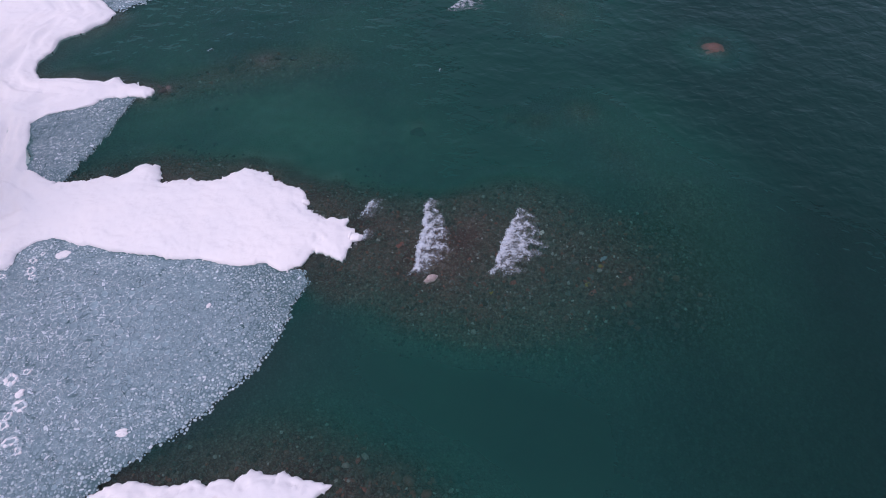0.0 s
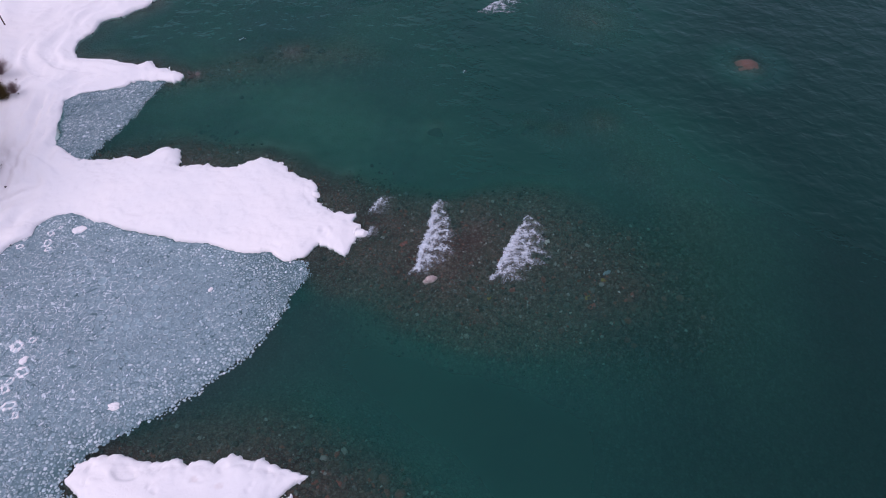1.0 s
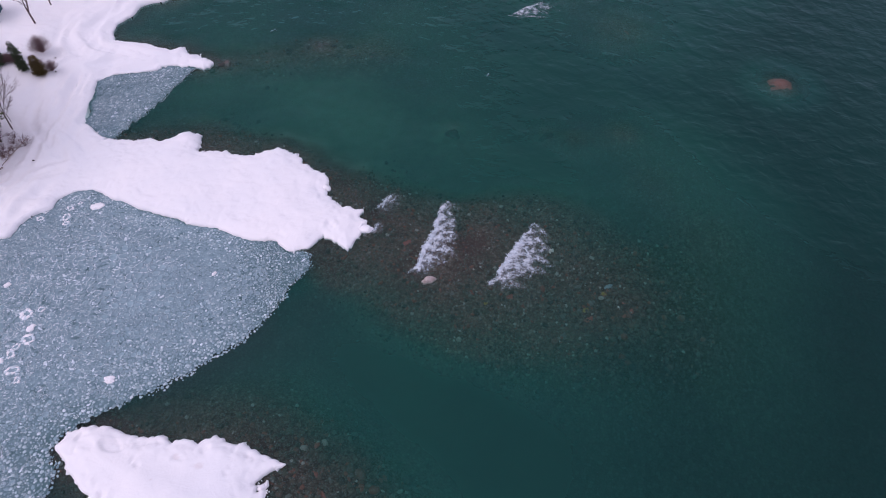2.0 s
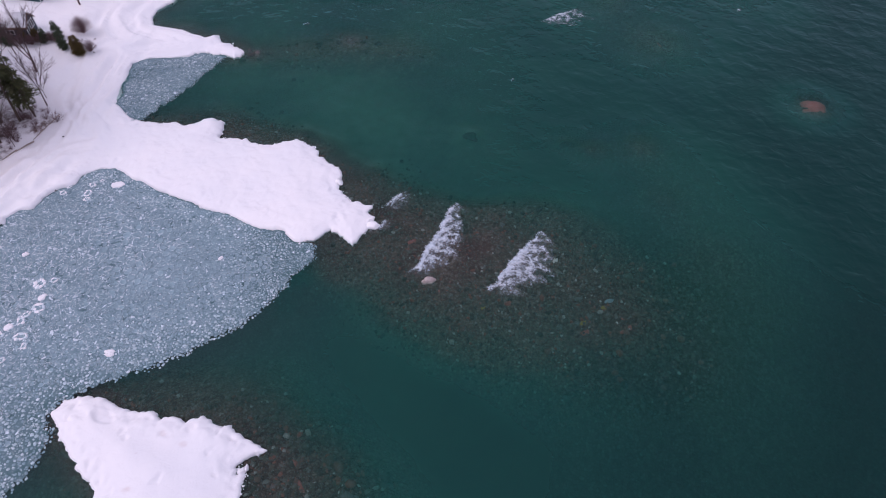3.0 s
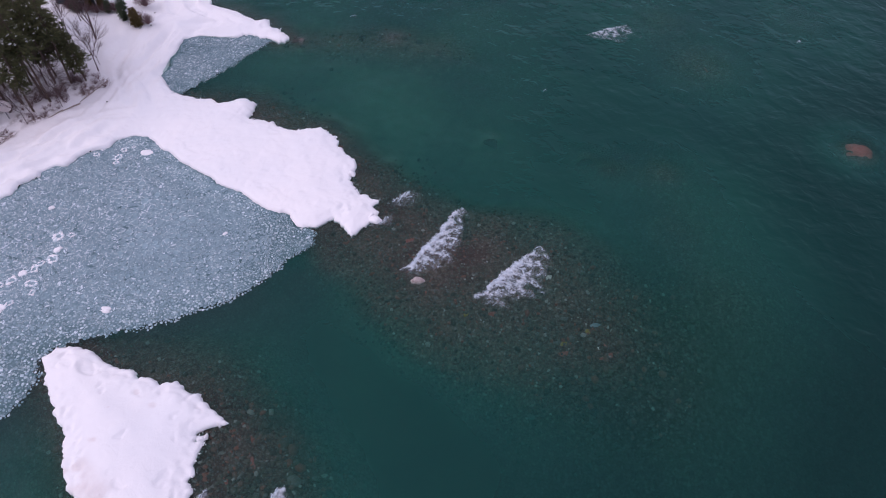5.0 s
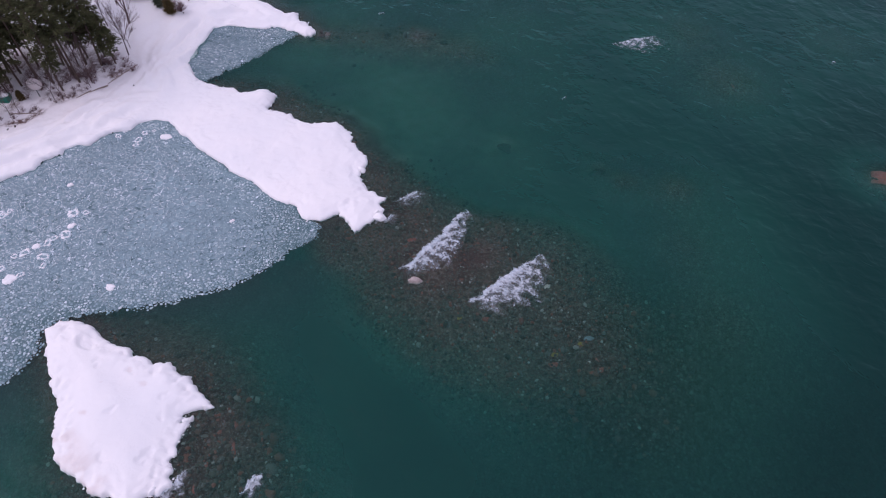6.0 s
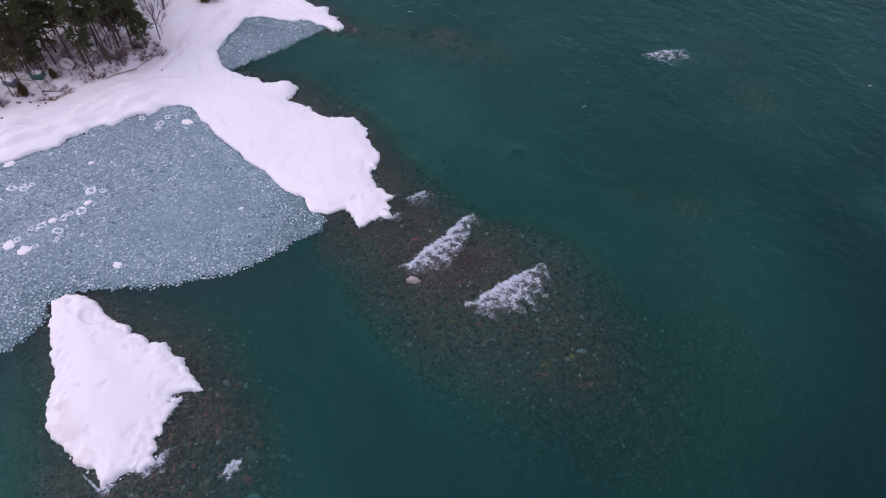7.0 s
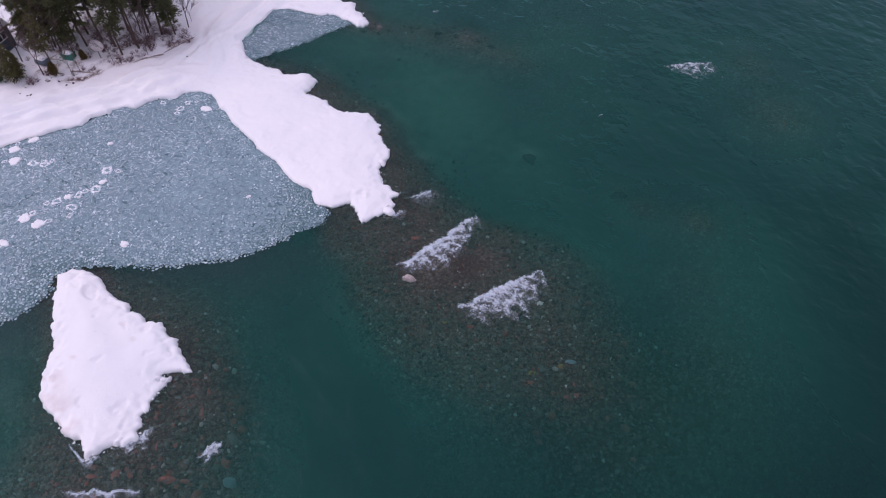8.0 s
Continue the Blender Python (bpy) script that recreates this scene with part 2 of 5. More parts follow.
ISLAND = [(-36.6, 27.2), (-35.6, 27.8), (-33.7, 27.9), (-31, 27.2), (-29.2, 27.3), (-27.6, 28), (-26.2, 27.6), (-24.5, 28.2), (-23.1, 27.7),
          (-21.6, 29.3), (-20, 28.8), (-18.5, 28.3), (-17.8, 28.8), (-16.1, 28.5), (-13.8, 27.9), (-12.8, 27.6), (-13, 26.6), (-14.3, 25.9),
          (-14.9, 24.4), (-13.8, 25), (-13.1, 24), (-13.4, 23), (-12.9, 21.9), (-12.1, 21.1), (-12.1, 19.8), (-11, 19.1), (-10.7, 18.4), (-9.8, 18.2),
          (-9.8, 17.3), (-10.1, 16.5), (-11.1, 15.6), (-11.6, 14.2), (-12.2, 12.5), (-13.4, 13.1), (-14.5, 13.2), (-15.8, 12.6), (-18.3, 12.5),
          (-19.7, 12.9), (-21, 12.5), (-22.5, 12.6), (-24.4, 13.6), (-27, 15.5), (-29, 17.8), (-31.8, 19.2), (-34, 20.9), (-37, 22.6), (-38.8, 24.3), (-38.3, 26)]
SLUSH_BIG = [(-18.9, 57.5), (-18.8, 55.6), (-20.1, 51.6), (-21.1, 48.2), (-22.1, 44.8), (-24.3, 41.4), (-26.9, 37.9), (-29.3, 35.4), (-32.4, 32.5),
             (-35, 30.5), (-36.5, 28.8), (-39, 26.5), (-39.6, 24), (-38, 22.5), (-37.3, 20.5), (-37, 17.3), (-38, 14.6), (-40, 8), (-43, -4), (-50, -30), (-84, -60),
             (-90, 30), (-64, 70), (-40, 66)]
SLUSH_SMALL = [(-54.2, 96.4), (-54.8, 92.6), (-55.6, 88.2), (-56.9, 83.2), (-58, 79.4), (-59.2, 75), (-64, 72), (-75, 80), (-75, 95), (-60, 99)]
SLUSH_FAR = [(-66.5, 123), (-61, 127), (-57, 133), (-60, 142), (-80, 150), (-80, 126)]
SHOAL_SPIT = [(-18.5, 55), (-13.3, 52), (-7.4, 49), (-2.5, 46.3), (3, 44.2), (10, 43), (20, 43.6), (28, 47.5), (35, 54), (37, 62), (31, 68.5), (23, 73.5), (17.5, 75.6),
              (12, 76.3), (5.5, 75.4), (-1.5, 73.7), (-8, 73.2), (-13.5, 76), (-22, 78.8), (-33, 81), (-46, 82.2), (-60, 78), (-55, 64), (-26, 60)]
SHOAL_ISLAND = [(-40, 26), (-35, 30.5), (-30, 33.4), (-22.5, 35.4), (-14, 35.8), (-7, 34), (-1.5, 31.6), (3, 28), (7, 22), (9.5, 14), (9, 4), (2, -10), (-12, -8), (-20, 6), (-26, 11.5), (-33, 16.6), (-39, 22.5)]
SHOAL_CAPE = [(-56, 101), (-48, 104.5), (-38, 110), (-24, 112), (-18, 108), (-28, 103), (-42, 97.5), (-50, 95)]
BANK = [(-125, -60), (-101, 5), (-88, 36), (-81, 43.4), (-78.2, 49), (-75.8, 54), (-74, 60), (-72.8, 66), (-72.6, 71), (-76, 79), (-79.6, 88.3), (-84, 98), (-92, 120), (-110, 200)]


def sdf(outline, x, y):
    """Distance to the outline, positive inside."""
    a = np.array(outline, float)
    b = np.roll(a, -1, 0)
    best = np.full(x.shape, 1e9)
    inside = np.zeros(x.shape, bool)
    for (ax, ay), (bx, by) in zip(a, b):
        ex, ey = bx - ax, by - ay
        s = np.clip(((x - ax) * ex + (y - ay) * ey) / (ex * ex + ey * ey + 1e-12), 0, 1)
        best = np.minimum(best, (x - ax - s * ex) ** 2 + (y - ay - s * ey) ** 2)
        if ay != by:
            inside ^= ((ay > y) != (by > y)) & (x < ex * (y - ay) / ey + ax)
    return np.where(inside, 1, -1) * np.sqrt(best)


def ragged(outline, step, rough, reach, seed, calm=None):
    """The outline with the small bays and teeth of broken ice."""
    out = []
    n = len(outline)
    for i in range(n):
        a, b = Vector(outline[i]), Vector(outline[(i + 1) % n])
        long = (b - a).length
        if long > reach:
            out.append(tuple(a))
            continue
        k = max(1, int(long / step))
        side = Vector((b.y - a.y, a.x - b.x)).normalized()
        for j in range(k):
            p = a.lerp(b, j / k)
            q = Vector((p.x, p.y, seed))
            wild = 0.45 if calm and calm(p.x, p.y) else 1.0
            out.append(tuple(p + side * rough * wild * (noise.noise(q * 0.9) + 0.7 * noise.noise(q * 2.3) + 0.65 * noise.noise(q * 5.1))))
    return out


def lattice(n, seed):
    return np.random.RandomState(seed).rand(n, n)


def fbm(x, y, scale, octaves=4, seed=1, gain=0.5):
    """Smooth value noise over arrays, about -1 to 1."""
    out, amp, tot = np.zeros(x.shape), 1.0, 0.0
    for o in range(octaves):
        g = lattice(256, seed + 17 * o)
        u, v = x * scale + 37.3 * o, y * scale + 11.7 * o
        i, j = np.floor(u).astype(int), np.floor(v).astype(int)
        fu, fv = u - i, v - j
        fu, fv = fu * fu * (3 - 2 * fu), fv * fv * (3 - 2 * fv)
        c = lambda di, dj: g[(i + di) % 256, (j + dj) % 256]
        out += amp * ((c(0, 0) * (1 - fu) + c(1, 0) * fu) * (1 - fv) + (c(0, 1) * (1 - fu) + c(1, 1) * fu) * fv - 0.5) * 2
        tot += amp
        amp *= gain
        scale *= 2
    return out / tot * 1.6


def smooth(a, b, v):
    s = np.clip((v - a) / (b - a), 0, 1)
    return s * s * (3 - 2 * s)


def axis(*spans):
    """Grid lines: (from, to, step) spans joined end to end."""
    out = [np.arange(a, b, s) for a, b, s in spans]
    return np.concatenate(out + [np.array([spans[-1][1]])])


def mesh_from(name, verts, faces, material, smooth_shade=True, slots=None):
    me = bpy.data.meshes.new(name)
    me.from_pydata([tuple(v) for v in verts], [], [tuple(f) for f in faces])
    for m in (material if isinstance(material, (list, tuple)) else [material]):
        me.materials.append(m)
    if slots is not None:
        me.polygons.foreach_set("material_index", np.asarray(slots, dtype=np.int32))
    me.polygons.foreach_set("use_smooth", np.full(len(me.polygons), smooth_shade))
    me.update()
    return me


def sheet(name, gx, gy, z, keep, material):
    """A mesh over grid arrays gx, gy, z; keep says which points it may use."""
    h, w = gx.shape
    idx = np.arange(h * w).reshape(h, w)
    ok = keep[:-1, :-1] & keep[1:, :-1] & keep[:-1, 1:] & keep[1:, 1:]
    f = np.stack([idx[:-1, :-1], idx[:-1, 1:], idx[1:, 1:], idx[1:, :-1]], -1)[ok]
    used, inv = np.unique(f, return_inverse=True)
    v = np.stack([gx, gy, z], -1).reshape(-1, 3)[used]
    me = bpy.data.meshes.new(name)
    me.from_pydata(v.tolist(), [], inv.reshape(-1, 4).tolist())
    me.materials.append(material)
    me.polygons.foreach_set("use_smooth", np.full(len(me.polygons), True))
    me.update()
    return new(name, me), used


def snapped(outline, gx, gy, cell):
    """Moves the grid points that lie near an outline, or just outside it, onto it. Gives the points and how far inside (or, before they moved, outside) they lie."""
    d = sdf(outline, gx, gy)
    out = np.zeros(d.shape)
    for step in range(3):
        near = (np.abs(d) < cell * 0.62) if step == 0 else ((d < 0.02) & (d > -cell * 1.6))
        if step == 1:
            out = np.where(near, np.minimum(d, 0), 0.0)
        dy, dx = np.gradient(d)
        sx, sy = np.gradient(gx, axis=1), np.gradient(gy, axis=0)
        sx, sy = np.where(np.abs(sx) < 0.05, 0.05, sx), np.where(np.abs(sy) < 0.05, 0.05, sy)
        nx, ny = dx / sx, dy / sy
        ln = np.sqrt(nx * nx + ny * ny) + 1e-6
        px, py = gx - d * nx / ln, gy - d * ny / ln
        better = near & (np.abs(sdf(outline, px, py)) < np.abs(d))
        gx, gy = np.where(better, px, gx), np.where(better, py, gy)
        d = sdf(outline, gx, gy)
    return gx, gy, np.where(out < 0, out, d)


def undercut(outline, gx, gy, z, reach):
    """Draws what lies below the waterline back under the overhanging lip of the ice."""
    low = z < -0.02
    x, y = gx[low], gy[low]
    e = 0.15
    nx, ny = sdf(outline, x + e, y) - sdf(outline, x - e, y), sdf(outline, x, y + e) - sdf(outline, x, y - e)
    ln = np.sqrt(nx * nx + ny * ny) + 1e-6
    back = reach * np.clip(-z[low] / 0.3, 0, 1)
    gx, gy = gx.copy(), gy.copy()
    gx[low] += back * nx / ln
    gy[low] += back * ny / ln
    return gx, gy


def bed_height(x, y):
    a, b, c = sdf(SHOAL_SPIT, x, y), sdf(SHOAL_ISLAND, x, y), sdf(SHOAL_CAPE, x, y)
    far = np.maximum(0, x + 20 + 6 * fbm(x, y, 0.03, 3, 5))
    z = -(2.7 + np.minimum(4.0, 0.035 * far + 0.03 * np.maximum(0, x - 30))) + 0.3 * fbm(x, y, 0.05, 4, 3) + 0.75 * smooth(74, 88, y) * smooth(22, -12, x)
    wob = 1.3 * fbm(x, y, 0.13, 4, 9)
    gentle = smooth(4, 24, x) * smooth(70, 56, y)
    for d, top, deep, soft in ((a + wob, 0.18 + 0.03 * np.maximum(0, x - 5) + 0.022 * np.maximum(0, 60 - y) * smooth(-14, 0, x), 0.5, 0.25 + gentle), (b + wob, 0.22 + 0.02 * np.maximum(0, x + 10), 0.6, 0.7), (c + wob, 0.5, 0.5, 0.6)):
        crown = -(top + deep * (1 - smooth(0, 9, d)) + 0.12 * fbm(x, y, 0.22, 3, 7))
        z = z + (np.maximum(crown, z) - z) * smooth(-2.6 - 5 * soft, 1.4 + 3 * soft, d)
    for px, py, r, top in ((24, 93.5, 7, 0.95), (16, 90.5, 4, 1.0), (23, 125, 13, 1.05), (12, 137, 10, 1.2), (52, 112, 6, 1.4), (33, 55, 12, 1.5), (38, 148, 14, 1.5), (29, 83, 11, 1.5), (37, 72, 12, 1.6), (51.7, 113, 4.5, 0.42), (25.4, 57.4, 2.2, 0.4), (22.6, 60, 1.7, 0.4), (20.6, 55.4, 1.5, 0.45), (-4.3, 89.0, 2.2, 1.3), (11.4, 91.2, 2.4, 1.2), (-49.8, 98.3, 2.2, 0.12), (-33.6, 108, 3.0, 0.3)):
        r2 = ((x - px) ** 2 + (y - py) ** 2) / (r * r)
        z = z + np.maximum(0, -top - z) * np.exp(-r2)
    shore = -np.maximum(sdf(LAND, x, y), sdf(ISLAND, x, y)) + 1.2 * fbm(x, y, 0.15, 3, 6)
    z = np.maximum(z, np.where(shore < 7, -(0.3 + 0.3 * np.maximum(0, shore)), -50))
    return z + 0.05 * fbm(x, y, 0.5, 3, 4)


# ---- lakebed and lake ----
gx, gy = np.meshgrid(axis((-3000, -400, 400), (-400, -90, 10), (-90, 80, 0.8), (80, 200, 6), (200, 3000, 400)),
                     axis((-3000, -200, 400), (-200, -10, 8), (-10, 140, 0.8), (140, 260, 6), (260, 3000, 400)))
gz = bed_height(gx, gy)
lakebed, _ = sheet("lakebed", gx, gy, gz, np.ones(gx.shape, bool), LAKEBED)
rust = np.exp(np.maximum(sdf(LAND, gx, gy), sdf(ISLAND, gx, gy)) / 9) + 0.9 * np.exp(-((gx - 1) ** 2 / 110 + (gy - 62) ** 2 / 40))
lakebed.data.attributes.new("rust", "FLOAT", "POINT").data.foreach_set("value", np.clip(rust, 0, 1).ravel().astype(np.float32))
pale = np.exp(-((gx + 4) ** 2 / 900 + (gy - 85) ** 2 / 70)) + 0.8 * np.exp(-((gx + 28) ** 2 / 700 + (gy - 94) ** 2 / 120)) + 0.8 * np.exp(-((gx + 8) ** 2 / 160 + (gy - 44) ** 2 / 30))
pale = np.clip(pale, 0, 1) * smooth(1.0, 2.0, -gz) * (0.75 + 0.4 * fbm(gx, gy, 0.07, 3, 15))
lakebed.data.attributes.new("sand", "FLOAT", "POINT").data.foreach_set("value", np.clip(pale, 0, 1).ravel().astype(np.float32))
tagged(lakebed, "gravel and cobble lake bottom under green water", "lakebed", kind="structure")
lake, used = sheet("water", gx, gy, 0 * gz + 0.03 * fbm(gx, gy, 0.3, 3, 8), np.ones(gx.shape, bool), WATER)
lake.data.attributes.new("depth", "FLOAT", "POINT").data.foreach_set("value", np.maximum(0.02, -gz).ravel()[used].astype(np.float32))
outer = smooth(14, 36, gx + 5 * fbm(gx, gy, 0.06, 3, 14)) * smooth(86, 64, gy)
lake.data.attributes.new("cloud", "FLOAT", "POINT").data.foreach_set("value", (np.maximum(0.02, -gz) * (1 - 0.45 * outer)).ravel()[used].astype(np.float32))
lakebed.data.attributes.new("weed", "FLOAT", "POINT").data.foreach_set("value", np.clip(outer + 0.75 * np.exp(-((gx + 4) ** 2 + (gy - 15) ** 2) / 300), 0, 1).ravel().astype(np.float32))
melt = 0.9 * np.exp(-np.abs(sdf(SLUSH_BIG, gx, gy)) / 7) * smooth(0.1, 0.6, 0.5 + 0.6 * fbm(gx, gy, 0.09, 3, 12))
lake.data.attributes.new("silt", "FLOAT", "POINT").data.foreach_set("value", melt.ravel()[used].astype(np.float32))
tagged(lake, "rippled teal-green lake water, clear over the shoals", "water", kind="structure")

# ---- snow on land ----
gx, gy = np.meshgrid(axis((-700, -140, 20), (-140, -96, 2.0), (-96, -79, 0.5), (-79, -62, 0.3), (-62, -11, 0.22)), axis((-160, 10, 8), (10, 28, 1.0), (28, 57, 0.3), (57, 103, 0.22), (103, 132, 0.3), (132, 300, 6)))
LAND_EDGE = ragged(LAND, 0.25, 0.48, 12, 3.0, lambda x, y: (x < -22 and y < 65) or x < -62)
gx, gy, d = snapped(LAND_EDGE, gx, gy, 0.25)


TRACK = [(-92, 160), (-82, 120), (-76, 100), (-73.5, 88.6), (-71.6, 80.6), (-70.6, 76), (-69.6, 71), (-68.5, 66), (-68.2, 62), (-69.5, 56), (-72, 49.5), (-75, 42.4), (-84, 25)]


def line_distance(line, x, y):
    best = np.full(x.shape, 1e9)
    for (ax, ay), (bx, by) in zip(line, line[1:]):
        ex, ey = bx - ax, by - ay
        s = np.clip(((x - ax) * ex + (y - ay) * ey) / (ex * ex + ey * ey), 0, 1)
        best = np.minimum(best, (x - ax - s * ex) ** 2 + (y - ay - s * ey) ** 2)
    return np.sqrt(best)


def land_height(x, y, d):
    crest = 0.5 + 0.3 * fbm(x, y, 0.12, 3, 21)
    z = 0.12 + (crest - 0.12) * (1 - np.exp(-np.maximum(d, 0) / 0.12)) + 0.35 * smooth(0.2, 2.2, d) + 0.3 * smooth(1, 7, d)
    z += 12 * np.minimum(d, 0)
    z += 0.3 * smooth(0.1, 0.5, d) * fbm(x, y, 1.1, 3, 34) * np.exp(-((x + 18.2) ** 2 + (y - 63.4) ** 2) / 3.5)
    z += smooth(0.3, 1.5, d) * (0.09 * fbm(x, y, 0.25, 3, 22) + 0.07 * fbm(x, y, 1.1, 3, 23) + smooth(3, 0.4, d) * (0.16 * fbm(x, y, 0.6, 3, 26) + 0.1 * fbm(x, y, 1.7, 2, 28)))
    for px, py, r, h in ((-59.2, 100.9, 1.3, 0.55), (-56.4, 99.2, 1.0, 0.4), (-53.2, 97.4, 1.1, 0.35), (-46.6, 77.2, 2.0, 0.35)):
        z += smooth(0.1, 0.8, d) * h * np.exp(-((x - px) ** 2 + (y - py) ** 2) / (r * r))
    shore = smooth(-60, -64, x)
    z += shore * smooth(1, 3, d) * smooth(14, 8, d) * 0.75 * (0.45 - np.abs(fbm(d + 1.5 * fbm(x, y, 0.1, 2, 27), (x + y) * 0.2, 0.38, 3, 24)))
    inland = sdf(BANK + [(-900, 300), (-900, -200)], x, y)
    for side, wide, deep in ((0.0, 0.5, 0.26), (1.9, 0.4, 0.16), (2.8, 0.35, 0.14), (-1.8, 0.3, 0.1), (4.6, 0.9, 0.2)):
        rut = line_distance([(px + side, py) for px, py in TRACK], x, y) + 0.25 * fbm(x, y, 0.3, 2, 29)
        z += 2.4 * deep * (0.5 * np.exp(-((np.abs(rut) - 2.2 * wide) / wide) ** 2) - np.exp(-(rut / wide) ** 2)) * (0.65 + 0.5 * fbm(x, y, 0.12, 2, 30)) * smooth(104, 90, y)
    z += 0.7 * smooth(-0.5, 3.5, inland) + 1.3 * smooth(2, 25, inland) + smooth(0, 3, inland) * 0.3 * fbm(x, y, 0.25, 4, 25)
    return z


gz = land_height(gx, gy, d)
near_edge = (d < 0) & (d > -0.6) & (gx > -80) & (gy > 20) & (gy < 134)
gx, gy = undercut(LAND_EDGE, gx, gy, np.where(near_edge, gz, 1.0), 0.4)
snow_land, used = sheet("snow_ground", gx, gy, gz, d > -0.4, SNOW)
inland = sdf(BANK + [(-900, 300), (-900, -200)], gx, gy)
strip = 0.3 * smooth(-6.5, -1.0, inland) * smooth(9, 0.5, inland) * smooth(84, 72, gy) * 0.8
snow_land.data.attributes.new("sand", "FLOAT", "POINT").data.foreach_set("value", strip.ravel()[used].astype(np.float32))
soil = smooth(1.1, 0.3, line_distance([(-78.2, 48.3), (-76.6, 50.4), (-76.0, 52.9)], gx, gy)) + smooth(-0.7, 0.1, inland) * smooth(2.0, 0.7, inland) * smooth(72, 68, gy) * smooth(40, 46, gy) * smooth(-0.35, 0.15, fbm(gx, gy, 0.22, 3, 47)) + 0.9 * smooth(1.0, 4.0, inland) * smooth(22, 8, inland) * smooth(74, 66, gy) * smooth(0.1, 0.45, fbm(gx, gy, 0.35, 3, 48))
snow_land.data.attributes.new("soil", "FLOAT", "POINT").data.foreach_set("value", np.clip(soil, 0, 1).ravel()[used].astype(np.float32))
tagged(snow_land, "snow-covered shore with ice-edged spits reaching into the lake", "snow", kind="structure")


def ground_z(x, y):
    ax, ay = np.array([float(x)]), np.array([float(y)])
    return float(land_height(ax, ay, sdf(LAND_EDGE, ax, ay))[0])


def ice_shelf():
    gx, gy = np.meshgrid(axis((-41, -8, 0.22)), axis((10.5, 31, 0.22)))
    rim = ragged([(x + (-0.3 if x < -30 else 0.0), y + (0.1 if y > 22 and x > -32 else 0.0)) for x, y in ISLAND], 0.25, 0.38, 12, 7.0)
    gx, gy, d = snapped(rim, gx, gy, 0.22)
    tall = 0.6 + 0.1 * smooth(-26, -36, gx) * smooth(20, 26, gy) + 0.3 * fbm(gx, gy, 0.15, 3, 31)
    z = 0.12 + (tall - 0.12) * (1 - np.exp(-np.maximum(d, 0) / 0.11)) + 0.35 * smooth(0.2, 2.0, d) + 0.35 * smooth(1, 6, d)
    z += 12 * np.minimum(d, 0)
    rough = smooth(3.5, 0.3, d)
    z += smooth(0.2, 1, d) * (0.07 * fbm(gx, gy, 0.3, 4, 32) + rough * 0.19 * fbm(gx, gy, 1.5, 3, 33) - 0.18 * smooth(0.6, 0.8, fbm(gx, gy, 0.55, 3, 36)))
    hollow = np.hypot((gx + 32.3) / 1.7, (gy - 25.4) / 0.9) + 0.35 * fbm(gx, gy, 0.9, 3, 37)
    z -= 0.38 * smooth(1.0, 0.75, hollow)
    gash = np.hypot((gx + 14.3) / 0.32, (gy - 24.9) / 1.1) + 0.3 * fbm(gx, gy, 1.5, 2, 38)
    z -= 1.1 * smooth(1.0, 0.7, gash) * smooth(0.0, 0.3, d)
    gx, gy = undercut(rim, gx, gy, np.where((d < 0) & (d > -0.5), z, 1.0), 0.35)
    ob, used = sheet("ice_shelf", gx, gy, z, d > -0.4, SNOW)
    dirt = smooth(3.2, 0.4, line_distance([(-25.5, 15.0), (-21, 13.6), (-17.5, 13.2)], gx, gy)) * smooth(-0.2, 0.5, fbm(gx, gy, 0.5, 3, 39))
    for px, py, r in ((-24.5, 18.7, 0.8), (-21.5, 25.2, 0.7), (-24.6, 25.6, 0.5), (-26, 22.6, 0.3)):
        dirt = dirt + 0.9 * smooth(1.0, 0.3, np.hypot(gx - px, (gy - py) * 1.4) / r + 0.4 * fbm(gx, gy, 1.2, 2, 40))
    ob.data.attributes.new("sand", "FLOAT", "POINT").data.foreach_set("value", (0.55 * np.clip(dirt, 0, 1)).ravel()[used].astype(np.float32))
    return tagged(ob, "snow-covered island of shore ice with ragged broken edges", "ice shelf")


shelf = ice_shelf()

# ---- loose helpers for things ----


def part(name, data, parent, label=""):
    ob = new(name, data)
    ob.parent = parent
    if label:
        ob["label"] = label
    return ob


def thing(name, x, y, z, label, category, turn=0.0, group="", kind=""):
    ob = new(name)
    ob.matrix_world = pose(x, y, z, 0, 0, turn)
    return tagged(ob, label, category, group, kind)


def from_bm(name, bm, material, smooth_shade=True):
    me = bpy.data.meshes.new(name)
    bm.to_mesh(me)
    bm.free()
    for m in (material if isinstance(material, (list, tuple)) else [material]):
        me.materials.append(m)
    me.polygons.foreach_set("use_smooth", np.full(len(me.polygons), smooth_shade))
    return me


def ico(level):
    bm = bmesh.new()
    bmesh.ops.create_icosphere(bm, subdivisions=level, radius=1)
    v = np.array([tuple(q.co) for q in bm.verts])
    f = np.array([[q.index for q in g.verts] for g in bm.faces])
    bm.free()
    return v, f


def stone_shape(level, seed, flat=0.6, lump=0.28):
    v, f = ico(level)
    k = np.array([1 + lump * noise.noise(Vector(p) * 1.1 + Vector((seed * 9.1, 0, 0))) + 0.12 * noise.noise(Vector(p) * 2.7 + Vector((0, seed * 5.3, 0))) for p in v])
    v = v * k[:, None] * np.array([1.0, 0.74 + 0.2 * math.sin(seed * 2.2), flat])
    return v, f


